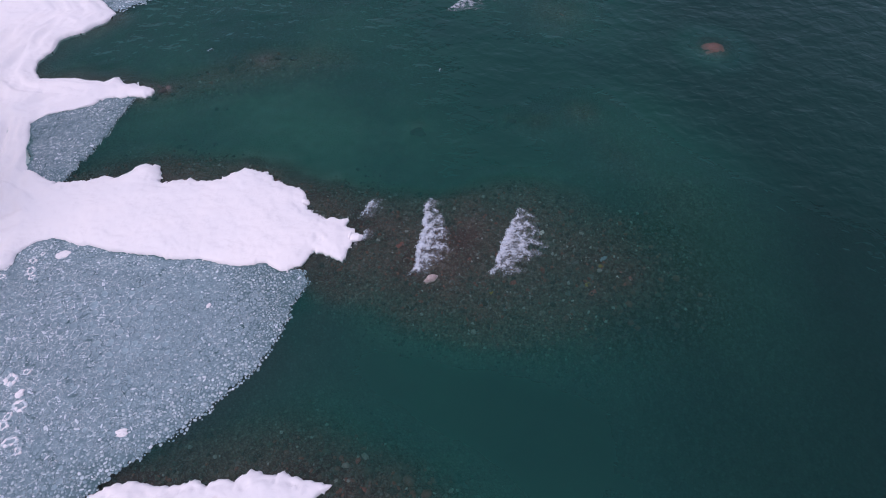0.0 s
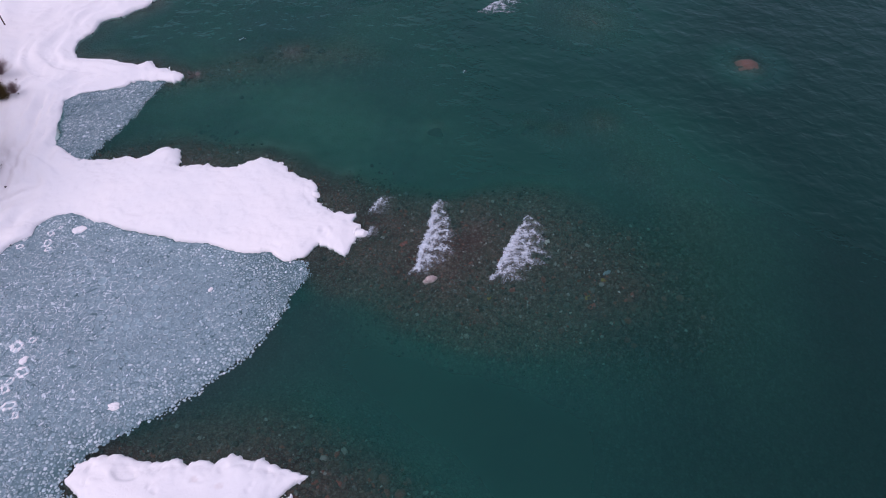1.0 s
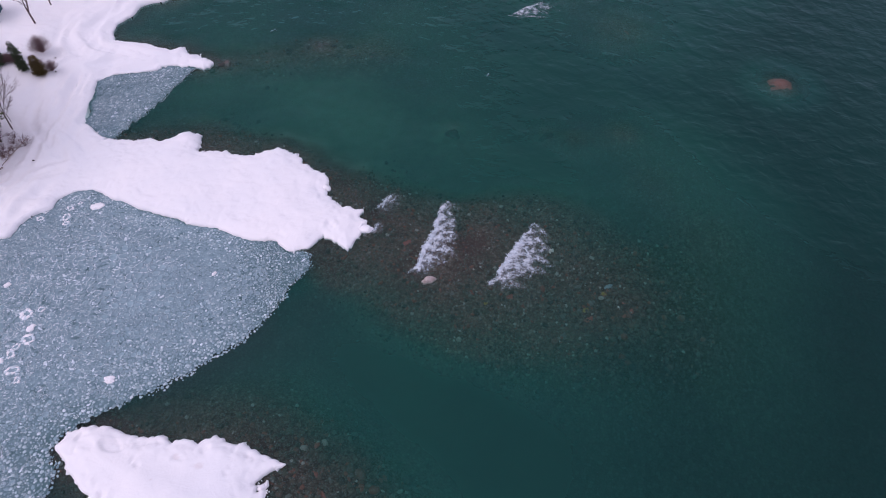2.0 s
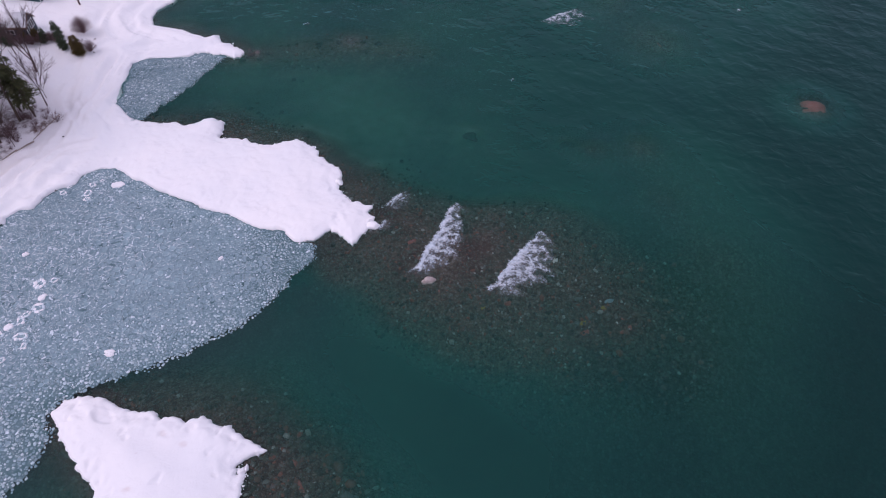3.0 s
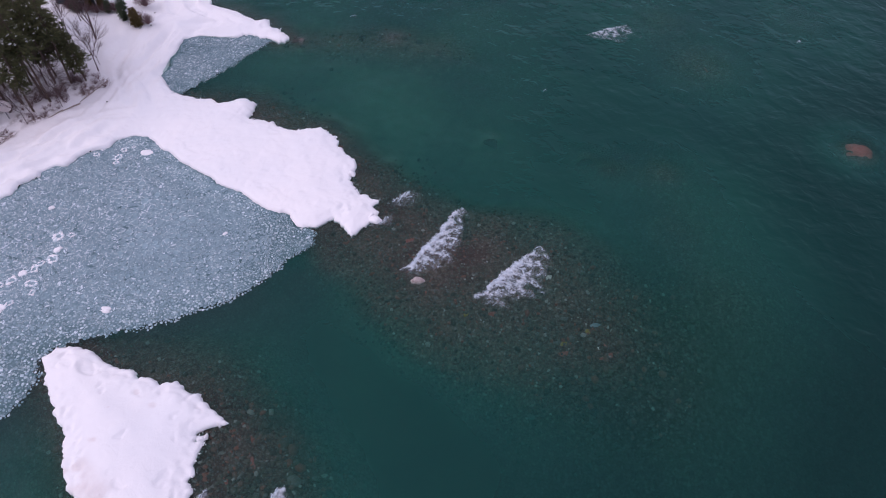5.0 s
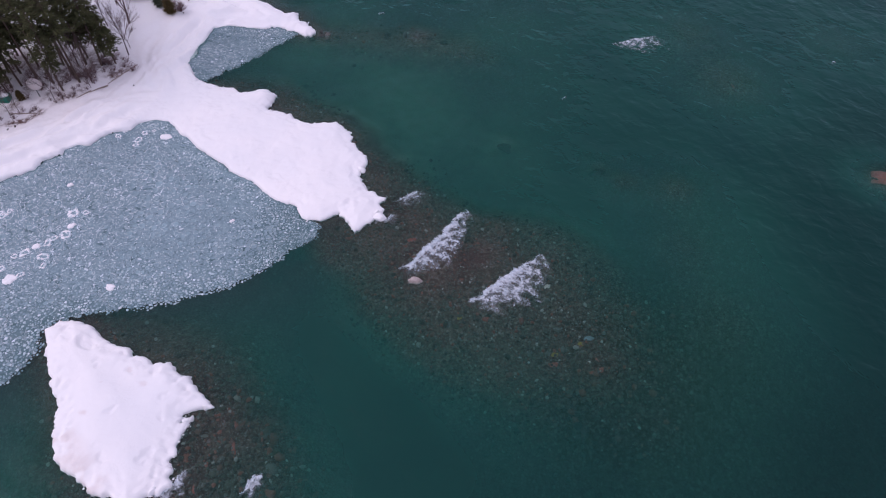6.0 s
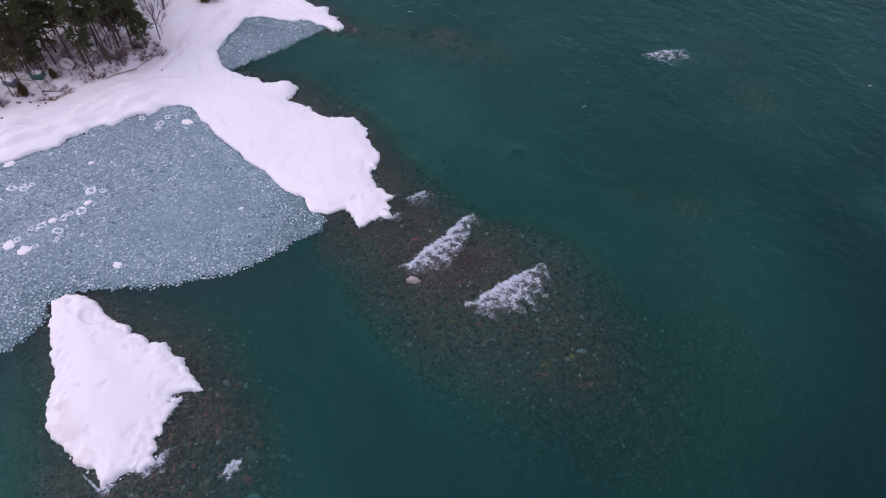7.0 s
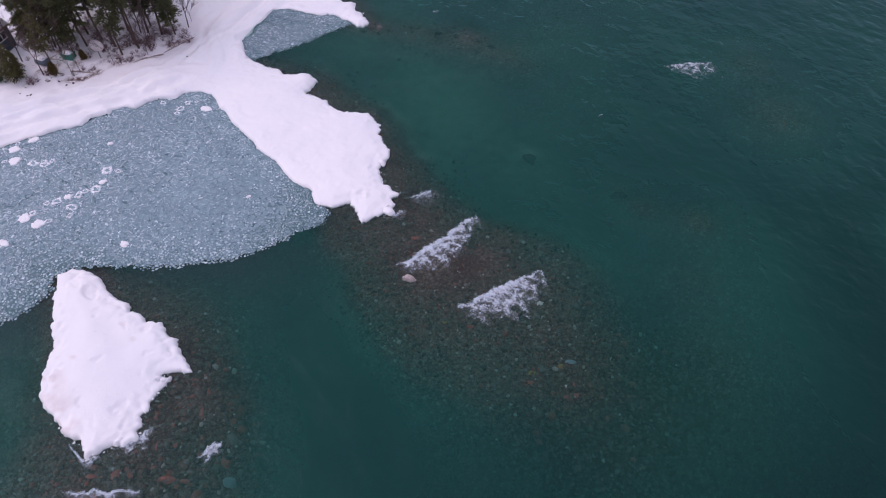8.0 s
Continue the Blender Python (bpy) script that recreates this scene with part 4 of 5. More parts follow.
def cobbles():
    shapes = [stone_shape(1, s) for s in range(7)]
    n = 60000
    x, y = rng.uniform(-60, 42, n), rng.uniform(-2, 112, n)
    a, b, c = sdf(SHOAL_SPIT, x, y), sdf(SHOAL_ISLAND, x, y), sdf(SHOAL_CAPE, x, y)
    d = np.maximum(np.maximum(a, b), c - 3) + 3 * fbm(x, y, 0.1, 3, 51)
    land = np.maximum(sdf(LAND_EDGE, x, y), sdf(ISLAND, x, y))
    ok = (rng.rand(n) < smooth(-5, 7, d)) & (land < 0.1)
    x, y, d = x[ok], y[ok], d[ok]
    size = 0.11 + 0.22 * rng.rand(len(x)) ** 2.5 + 0.4 * rng.rand(len(x)) ** 20
    size = size * np.where((x > -14) & (y < 30) & (x + y < 32), 1.0 + 0.8 * rng.rand(len(x)), 1.0)
    z = np.minimum(bed_height(x, y), -0.07 - 0.85 * size)
    field, meshes = Field(), {}
    top = set(np.argsort(-size)[:280].tolist())
    for i in range(len(x)):
        k = i % 7
        v, f = shapes[k]
        turn = rng.uniform(0, 6.28)
        if i in top:
            if k not in meshes:
                meshes[k] = mesh_from("stone", v, f, STONE_OWN)
            ob = part("stone", meshes[k], lakebed)
            ob.matrix_basis = pose(x[i], y[i], z[i] + size[i] * 0.25, 0, 0, math.degrees(turn)) @ Matrix.Diagonal((size[i], size[i], size[i], 1))
        else:
            field.add(turned(v, turn, size[i], (x[i], y[i], z[i] + size[i] * 0.25)), f)
    tagged(part("cobbles", field.mesh("cobbles", STONE_FIELD), lakebed), kind="stuff")


cobbles()

# ---- breaking water ----


def foam_material(name, lace):
    """White foam; with lace, it thins out into strands where the mesh says that less of the water is covered."""
    k = Mat(name, rough=0.8, spec=0.1)
    k.color(k.ramp(k.noise(3.0, 4), (0.3, (0.44, 0.54, 0.63)), (0.65, (0.72, 0.77, 0.83))))
    if lace:
        cover = k.n.new("ShaderNodeAttribute")
        cover.attribute_name = "cover"
        tufts = k.math("ADD", k.math("MULTIPLY", k.noise(1.0, 3, 0.55, warp=0.4), 1.5), k.math("MULTIPLY", k.noise(3.2, 5, 0.75, warp=0.5), 1.2))
        left = k.math("ADD", k.math("SUBTRACT", cover.outputs["Fac"], tufts), 1.0)
        k.l.new(k.ramp(left, (0.0, 0.0), (0.2, 0.22), (0.5, 0.7), (0.85, 0.95)), k.p.inputs["Alpha"])
    return k.m


FOAM = foam_material("foam", False)
FOAM_LACE = foam_material("foam_lace", True)


def foam(crest, width, count, seed, label, lift=0.2, full=1.0):
    """Foam along a crest (points of its line): a tumbling lip, and a sheet of lace that trails off towards the open lake."""
    r = np.random.RandomState(seed)
    pts = [Vector(p) for p in crest]
    long = sum((b - a).length for a, b in zip(pts, pts[1:]))
    nu, nv = max(8, int(long / 0.2)), max(8, int(width / 0.2))
    ob_cover, v = [], []
    for i in range(nu + 1):
        u = i / nu * (len(pts) - 1)
        k = min(int(u), len(pts) - 2)
        p = pts[k].lerp(pts[k + 1], u - k)
        p = p + Vector((0.7 * noise.noise(Vector((p.x, p.y, seed)) * 0.7) + 0.3 * noise.noise(Vector((p.x, p.y, seed)) * 2.1), 0))
        taper = math.sin(math.pi * min(0.98, max(0.02, i / nu))) ** 0.4
        reach = width * (0.35 + 0.45 * max(0.0, math.sin(math.pi * i / nu)) ** 0.9 + 0.7 * abs(noise.noise(Vector((p.x * 0.5, p.y * 0.5, seed * 1.3)))))
        for j in range(nv + 1):
            t = j / nv
            z = 0.06 + lift * taper * max(0, 1 - abs(t - 0.06) * 9) + 0.03 * noise.noise(Vector((p.x * 2, t * 9, seed)))
            v.append((p.x + t * reach * 0.93, p.y - t * reach * 0.28, z))
            ob_cover.append(full * (0.35 + 0.65 * taper) * (1.0 if j else 0.5) * (1.05 if t < 0.14 else 0.9 - 0.5 * t) - 0.25 * (taper < 0.25))
    f = [(i * (nv + 1) + j, (i + 1) * (nv + 1) + j, (i + 1) * (nv + 1) + j + 1, i * (nv + 1) + j + 1) for i in range(nu) for j in range(nv)]
    ob = new("foam", mesh_from("foam", v, f, FOAM_LACE))
    ob.data.attributes.new("cover", "FLOAT", "POINT").data.foreach_set("value", np.array(ob_cover, dtype=np.float32))
    if not count:
        return tagged(ob, label, "foam", kind="stuff")
    lip = Field()
    shapes = [bit_shape(60 + s, 6) for s in range(6)]
    for _ in range(count):
        i = r.randint(nu + 1)
        x, y, z = v[i * (nv + 1) + int((nv * 0.16) * r.rand() ** 2.0)]
        s = r.uniform(0.03, 0.085) * (0.4 + 0.6 * math.sin(math.pi * i / nu))
        k = shapes[r.randint(6)]
        lip.add(turned(k[0], r.uniform(0, 6.28), (s, s * r.uniform(0.5, 1), s * 0.7), (x + r.uniform(-0.12, 0.12), y + r.uniform(-0.12, 0.12), z + r.uniform(-0.02, 0.05))), k[1])
    tagged(part("spray_lip", lip.mesh("spray_lip", FOAM), ob), kind="stuff")
    return tagged(ob, label, "foam", kind="stuff")


foam([(-2.4, 72), (-3.0, 68), (-3.3, 64.6), (-3.9, 60.4), (-4.8, 57.2)], 4.6, 700, 2, "white foam of a small wave breaking over the shoal")
foam([(11.4, 70), (9.6, 66.4), (8.4, 63), (7.8, 60.2), (6.6, 57.4)], 5.8, 700, 3, "white foam of a small wave breaking over the shoal", 0.2, 0.95)
foam([(-10.4, 72.0), (-11.6, 70.2), (-12.4, 67.8)], 2.8, 80, 4, "thin foam washing round the tip of the spit", 0.1, 0.8)
foam([(-11.2, 65.6), (-12.0, 64.6), (-13.0, 62.6)], 1.6, 60, 14, "thin foam washing round the tip of the spit", 0.08, 0.7)
foam([(0.6, 124.6), (3.0, 128.0), (6.4, 131.6)], 5.4, 60, 5, "whitecap over a far shoal", 0.15, 0.72)
foam([(-9.8, 20.0), (-9.9, 18.0), (-11.0, 15.4)], 2.0, 140, 6, "thin foam washing against the ice shelf", 0.08, 0.85)
foam([(-11.2, 13.8), (-12.6, 12.2), (-15.0, 12.2)], 1.3, 120, 7, "thin foam washing against the ice shelf", 0.08, 0.9)
foam([(-1.6, 24.2), (-2.4, 22.8), (-2.4, 21.2)], 1.7, 110, 8, "thin foam curling round a boulder", 0.1, 0.95)
foam([(-4.2, 14.6), (-6.8, 12.2), (-10.6, 8.8)], 1.1, 300, 9, "white line of foam along a small breaking wave", 0.12, 1.0)
for i, (x, y) in enumerate(((-45, 110), (38, 140), (-1, 104))):
    foam([(x, y), (x + 0.5, y + 1.2)], 0.8, 0, 20 + i, "fleck of foam on a small wave crest", 0.08, 0.85)

# ---- trees ----
BARK = rock_material("pine_bark", (0.05, 0.035, 0.03), (0.16, 0.11, 0.09), 0.9)
TWIG = rock_material("bare_twigs", (0.07, 0.045, 0.045), (0.17, 0.12, 0.115), 0.9)
SHRUB_TWIG = rock_material("red_shrub_twigs", (0.11, 0.065, 0.072), (0.27, 0.175, 0.18), 0.9)


def needle_material(name, dark, light):
    k = Mat(name, rough=0.7, spec=0.15)
    k.color(k.mix(k.ramp(k.noise(0.7, 3), (0.35, 0.0), (0.7, 0.8)), k.ramp(k.each(), (0.0, dark), (1.0, light)), dark))
    return k.m


PINE = needle_material("pine_needles", (0.055, 0.07, 0.034), (0.19, 0.185, 0.082))
SPRUCE = needle_material("spruce_needles", (0.045, 0.075, 0.045), (0.12, 0.155, 0.085))
OLIVE = needle_material("olive_needles", (0.075, 0.075, 0.03), (0.2, 0.185, 0.08))
CEDAR = needle_material("winter_cedar", (0.08, 0.06, 0.022), (0.2, 0.145, 0.055))


def limb(field, a, b, ra, rb, sides=5):
    """A tapered round limb from a to b."""
    a, b = Vector(a), Vector(b)
    way = (b - a).normalized()
    u = way.orthogonal().normalized()
    w = way.cross(u)
    ring = [(math.cos(2 * math.pi * i / sides), math.sin(2 * math.pi * i / sides)) for i in range(sides)]
    v = [tuple(a + (u * c + w * s) * ra) for c, s in ring] + [tuple(b + (u * c + w * s) * rb) for c, s in ring]
    f = []
    for i in range(sides):
        j = (i + 1) % sides
        f += [(i, j, sides + j), (i, sides + j, sides + i)]
    field.add(np.array(v), np.array(f))


def tuft(field, p, way, size, r, slot=0, blades=6, fan=0.9):
    """A spray of needles: thin blades fanned about one direction."""
    v, f = [], []
    for i in range(blades):
        d = (Vector(way) + Vector((r.uniform(-fan, fan), r.uniform(-fan, fan), r.uniform(-0.3, 0.3)))).normalized()
        side = d.cross(Vector((r.uniform(-1, 1), r.uniform(-1, 1), r.uniform(-0.3, 1)))).normalized() * size * r.uniform(0.06, 0.11)
        o, t = Vector(p), Vector(p) + d * size * r.uniform(0.7, 1.25)
        m = o.lerp(t, 0.55)
        n = len(v)
        v += [tuple(o), tuple(m + side), tuple(t), tuple(m - side)]
        f += [(n, n + 1, n + 2), (n, n + 2, n + 3)]
    field.add(np.array(v), np.array(f), np.full(len(f), slot))


def conifer(name, seed, tall, start, wide, material, label, droop=0.15, dense=1.1, snow=0.03):
    """A conifer: trunk with limbs, each limb with flat sprays of needles on both sides. start: the bare part of its trunk."""
    r = np.random.RandomState(seed)
    top = thing(name, 0, 0, -400, label, "tree")
    wood, crown = Field(), Field()
    lean = Vector((r.uniform(-0.04, 0.04), r.uniform(-0.04, 0.04), 1))
    last = None
    for i in range(9):
        h = tall * i / 8
        p = lean * h + Vector((0.08 * math.sin(i * 1.7 + seed), 0.08 * math.cos(i * 1.3), 0))
        rad = 0.165 * tall / 16 * (1 - 0.92 * i / 8) + 0.02
        if last:
            limb(wood, last[0], p, last[1], rad, 7)
        else:
            limb(wood, (0, 0, -0.6), p, rad * 1.5, rad, 7)
        last = (p, rad)
    h = start * tall
    while h < tall * 0.985:
        k = (h - start * tall) / (tall * (1 - start))
        reach = wide * (1 - k) ** 0.75 * min(1, 0.5 + 2.2 * k) + 0.25
        for b in range(int(r.randint(4, 7) * dense)):
            a = r.uniform(0, 6.28)
            long = reach * r.uniform(0.45, 1.2)
            p0 = lean * h
            way = Vector((math.cos(a), math.sin(a), r.uniform(-0.05, 0.35) - droop))
            side = Vector((-math.sin(a), math.cos(a), 0))
            end = p0 + way * long
            if long > 0.7:
                limb(wood, p0, end, 0.035, 0.012, 3)
            n = max(2, int(long / 0.2))
            white = r.rand() < snow * 2.2
            for q in range(1, n + 1):
                f = (0.15 + 0.85 * q / n)
                at = p0.lerp(end, f) + Vector((0, 0, -0.12 * f * f * long + r.uniform(-0.05, 0.05)))
                for e in (-1, 1):
                    spray = (way * 0.7 + side * e * r.uniform(0.5, 1.2) + Vector((0, 0, r.uniform(-0.35, 0.15)))).normalized()
                    size = min(0.85, 0.3 + 0.22 * long * (1.15 - f)) * r.uniform(0.7, 1.2)
                    tuft(crown, at + spray * 0.1, spray, size, r, 1 if white and r.rand() < 0.22 else 0, 6, 0.45)
        h += tall * r.uniform(0.022, 0.04)
    for b in range(20):
        h, a = tall * start * r.uniform(0.25, 1), r.uniform(0, 6.28)
        limb(wood, lean * h, lean * h + Vector((math.cos(a), math.sin(a), r.uniform(-0.25, 0.25))) * r.uniform(0.5, 1.9), 0.022, 0.007, 3)
    part("trunk", wood.mesh("trunk", BARK), top)
    part("crown", crown.mesh("crown", [material, SNOW], False), top)
    return top


def bare_tree(name, seed, tall, spread, material, label, category="tree", stems=1, trunk=0.14):
    r = np.random.RandomState(seed)
    top = thing(name, 0, 0, -400, label, category)
    wood, twigs = Field(), Field()

    def grow(p, way, long, rad, depth):
        end = p + way * long
        limb(wood if depth <= 1 else twigs, p, end, rad, rad * 0.66, 6 if depth < 1 else 3)
        if depth >= 5 or rad < 0.0055:
            return
        for _ in range(2 if depth < 1 else r.randint(2, 4)):
            w = (way + Vector((r.uniform(-1, 1), r.uniform(-1, 1), r.uniform(-0.25, 0.6))) * spread).normalized()
            grow(p.lerp(end, r.uniform(0.55, 1.0)), w, long * r.uniform(0.6, 0.85), rad * 0.6, depth + 1)
        if depth < 4:
            grow(end, (way + Vector((r.uniform(-1, 1), r.uniform(-1, 1), 0.4)) * 0.15).normalized(), long * 0.8, rad * 0.66, depth + 1)

    for s in range(stems):
        lean = 0.08 if stems == 1 else 0.7
        grow(Vector((r.uniform(-0.1, 0.1) * stems, r.uniform(-0.1, 0.1) * stems, -0.3)), Vector((r.uniform(-lean, lean), r.uniform(-lean, lean), 1)).normalized(), tall * 0.3, trunk, 0 if stems == 1 else 2)
    if wood.n:
        part("trunk", wood.mesh("trunk", material), top)
    tagged(part("twig_crown", twigs.mesh("twig_crown", material), top), kind="stuff")
    return top


def plant(source, x, y, turn, s=1.0, label="", group=""):
    """A copy of a tree rooted in the snow."""
    ob = copy_thing(source, pose(x, y, ground_z(x, y) - 0.05, 0, 0, turn))
    ob.matrix_basis = ob.matrix_basis @ Matrix.Diagonal((s, s, s, 1))
    return tagged(ob, label, "", group)


def gone(source):
    """Takes away a source tree once its copies stand."""
    for o in list(source.children_recursive) + [source]:
        bpy.data.objects.remove(o)


TALL = [conifer("pine_tree", 11, 17.5, 0.3, 3.0, PINE, "tall dark green pine with a bare lower trunk, in the snow"),
        conifer("pine_tree", 12, 16, 0.3, 2.8, PINE, "tall dark green pine with a bare lower trunk, in the snow"),
        conifer("pine_tree", 13, 20, 0.46, 3.1, PINE, "tall dark green pine with a bare lower trunk, in the snow"),
        conifer("pine_tree", 14, 13.5, 0.2, 2.6, PINE, "dark green pine with a low crown, in the snow")]
SPARSE = conifer("hemlock_tree", 15, 12.5, 0.4, 2.7, OLIVE, "ragged olive-green conifer with thin boughs, in the snow", 0.1, 0.8, 0.01)
for x, y, s in ((-82.2, 48.0, 0.9), (-87.6, 51.6, 1.05), (-89.6, 49.4, 0.9), (-86.2, 53.2, 0.95)):
    plant(SPARSE, x, y, 90 * s + 7 * x, s, "", "pines on the bank")
gone(SPARSE)
LOW = [conifer("spruce_tree", 21, 6.5, 0.06, 1.7, SPRUCE, "small bushy green spruce standing in the snow", 0.3, 1.3, 0.02),
       conifer("spruce_tree", 22, 5.0, 0.05, 1.5, CEDAR, "small olive-brown cedar standing in the snow", 0.0, 1.4, 0.0),
       conifer("spruce_tree", 23, 8.0, 0.08, 2.1, OLIVE, "young olive-green spruce dusted with snow", 0.25, 1.3, 0.05)]
FRONT_PINES = [(-83.8, 55.6, 0, 0.95), (-75.4, 69.2, 3, 0.95), (-76.8, 67.4, 2, 0.95), (-79.1, 66.0, 2, 1.0), (-76.2, 61.9, 2, 0.95), (-76.8, 58.6, 1, 1.0), (-78.6, 62.4, 2, 1.0), (-80.2, 67.2, 3, 1.1),
               (-82.2, 63.6, 0, 1.0), (-84.5, 68.0, 2, 0.95), (-79.8, 59.2, 2, 1.0), (-83.6, 58.6, 2, 1.0), (-85.4, 60.6, 1, 1.1), (-85.0, 54.4, 2, 0.95),
               (-84.2, 53.0, 3, 0.8), (-78.4, 69.6, 1, 0.85)]
BACK_PINES = [(-88.0, 64.6, 0, 1.05), (-88.6, 54.4, 2, 1.0), (-86.4, 57.6, 0, 1.0), (-90.2, 57.8, 1, 1.05), (-86.8, 52.6, 3, 0.95), (-89.6, 51.4, 3, 1.05), (-92.2, 52.6, 3, 1.1),
              (-94.6, 50.6, 0, 0.9), (-90.6, 48.6, 3, 0.85), (-88.2, 56.6, 2, 1.0), (-91.0, 60.8, 1, 1.05), (-90.2, 68.6, 2, 1.0), (-86.4, 72.4, 0, 0.95), (-93.8, 64.6, 0, 1.05),
              (-97.6, 61.2, 1, 1.1), (-98.4, 68.2, 2, 1.0), (-94.6, 72.8, 3, 1.1), (-103, 64, 2, 1.0), (-92.5, 77.5, 1, 1.0), (-99.5, 76.5, 0, 1.0), (-105, 72, 2, 1.05)]
for i, (x, y, k, s) in enumerate(FRONT_PINES + BACK_PINES):
    plant(TALL[k], x, y, 61 * i, s, "", "pines on the bank")
for x, y, k, s, turn in ((-82.4, 87.0, 0, 0.62, 10), (-85.3, 89.6, 0, 0.6, 80), (-79.4, 87.0, 1, 0.8, 0), (-84.6, 42.0, 2, 0.95, 40), (-87.4, 43.4, 1, 0.7, 0), (-80.9, 47.4, 1, 0.55, 120), (-87.0, 40.0, 0, 0.7, 200),
                         (-80.6, 53.2, 1, 0.42, 70), (-89.0, 88.0, 1, 0.55, 90), (-90.6, 86.6, 1, 0.5, 10), (-87.2, 87.8, 0, 0.5, 150), (-92.6, 84.8, 0, 0.6, 30)):
    plant(LOW[k], x, y, turn, s, "", "low evergreens by the beach")
for source in TALL + LOW:
    gone(source)

BARE = [bare_tree("bare_tree", 31, 15, 0.66, TWIG, "leafless grey-brown tree standing in the snow", trunk=0.2),
        bare_tree("bare_tree", 32, 11, 0.72, TWIG, "slender leafless tree standing in the snow", trunk=0.13),
        bare_tree("bare_sapling", 33, 6, 0.5, TWIG, "thin leafless sapling on the snowy bank", trunk=0.05)]
SAPLINGS = [(-76.9, 74.2, 2, 70, 1.1), (-74.4, 63.1, 2, 0, 1.3), (-74.0, 62.2, 2, 90, 1.1), (-75.3, 57.4, 2, 45, 1.2), (-76.4, 56.4, 2, 130, 1.3), (-78.6, 51.0, 2, 10, 1.1),
            (-79.4, 49.6, 2, 190, 1.0), (-77.4, 64.4, 2, 250, 1.4), (-90.6, 51.0, 2, 33, 1.5)]
BARE_TREES = [(-82.6, 79.3, 0, 0, 1.0), (-75.7, 72.5, 1, 30, 1.0), (-89.3, 101.3, 0, 120, 0.9), (-90.3, 108, 1, 50, 1.1), (-84.8, 76.2, 1, 200, 0.9), (-82.2, 45.8, 1, 75, 0.9),
              (-87.2, 50.8, 1, 10, 0.9), (-92, 50, 1, 60, 1.1), (-96, 52.5, 0, 100, 0.8), (-101, 52, 1, 10, 1.2), (-80.0, 64.8, 1, 20, 1.0), (-86.0, 51.6, 1, 300, 1.0),
              (-88.6, 45.2, 1, 15, 0.9), (-97.5, 53.5, 1, 140, 1.1), (-89.5, 82.5, 1, 80, 0.8)]
for x, y, k, turn, s in BARE_TREES + SAPLINGS:
    plant(BARE[k], x, y, turn, s, "", "leafless trees")
for source in BARE:
    gone(source)


def shrub(seed, high, wide, stems, label):
    """A leafless shrub: many thin stems that fan out from one root, each with side twigs."""
    r = np.random.RandomState(seed)
    wood = Field()
    limb(wood, (0, 0, -0.2), (0, 0, 0.12), 0.1, 0.07, 6)
    for _ in range(stems):
        a, u = r.uniform(0, 6.28), r.rand() ** 0.6
        end = Vector((wide * u * math.cos(a), wide * u * math.sin(a), high * (1.05 - 0.62 * u * u) * r.uniform(0.75, 1.1)))
        mid = Vector((end.x * 0.36, end.y * 0.36, end.z * 0.55)) + Vector((r.uniform(-0.1, 0.1), r.uniform(-0.1, 0.1), 0))
        limb(wood, (0, 0, 0.03), mid, 0.02, 0.014, 3)
        limb(wood, mid, end, 0.014, 0.007, 3)
        for _ in range(4):
            p = mid.lerp(end, r.uniform(0.1, 0.95))
            limb(wood, p, p + Vector((r.uniform(-1, 1), r.uniform(-1, 1), r.uniform(0.2, 1.2))) * 0.26 * high, 0.009, 0.005, 3)
    return tagged(new("shrub", wood.mesh("shrub", SHRUB_TWIG)), label, "shrub")


SHRUBS = [shrub(41, 3.2, 2.3, 240, "dense leafless reddish-brown shrub in the snow"), shrub(42, 1.8, 1.5, 40, "low leafless brush on the snowy bank")]
shrub_spots = [(-82.9, 93.2, 0, 1.0), (-78.2, 88.6, 0, 0.65), (-71.5, 69.6, 1, 1.0), (-87.5, 87.6, 0, 0.6), (-86.2, 88.4, 0, 0.55), (-89.0, 86.4, 0, 0.6), (-90.6, 85.6, 0, 0.6),
               (-92.4, 85.2, 0, 0.55), (-85.0, 88.4, 0, 0.5), (-94.2, 84.6, 0, 0.6), (-81.0, 89.6, 1, 0.8), (-80.2, 88.6, 1, 0.8), (-81.6, 56.6, 1, 0.6), (-82.6, 58.0, 1, 0.7), (-80.8, 57.8, 1, 0.5), (-83.2, 56.4, 1, 0.7), (-82.0, 59.6, 1, 0.6),
               (-84.4, 57.8, 1, 0.8), (-84.6, 52.6, 1, 0.6), (-85.4, 51.2, 1, 0.6), (-84.0, 53.8, 1, 0.6)]
for i in range(26):
    u = 3.2 + 3.6 * i / 26
    a, b = Vector(BANK[int(u)]), Vector(BANK[int(u) + 1])
    p = a.lerp(b, u - int(u)) + Vector((rng.uniform(-1.6, 0.1), rng.uniform(-0.5, 0.5)))
    shrub_spots.append((p.x, p.y, 1, rng.uniform(0.28, 0.5)))
for i in range(34):
    u = rng.rand() * 6 + 3
    a, b = Vector(BANK[int(u)]), Vector(BANK[int(u) + 1])
    p = a.lerp(b, u - int(u)) + Vector((rng.uniform(-4.5, -0.6), rng.uniform(-1, 1)))
    if p.y < 72 and min((p.x + 77.5) ** 2 + (p.y - 54) ** 2, (p.x + 81) ** 2 + (p.y - 50) ** 2) > 8:
        shrub_spots.append((p.x, p.y, 1, rng.uniform(0.4, 0.8)))
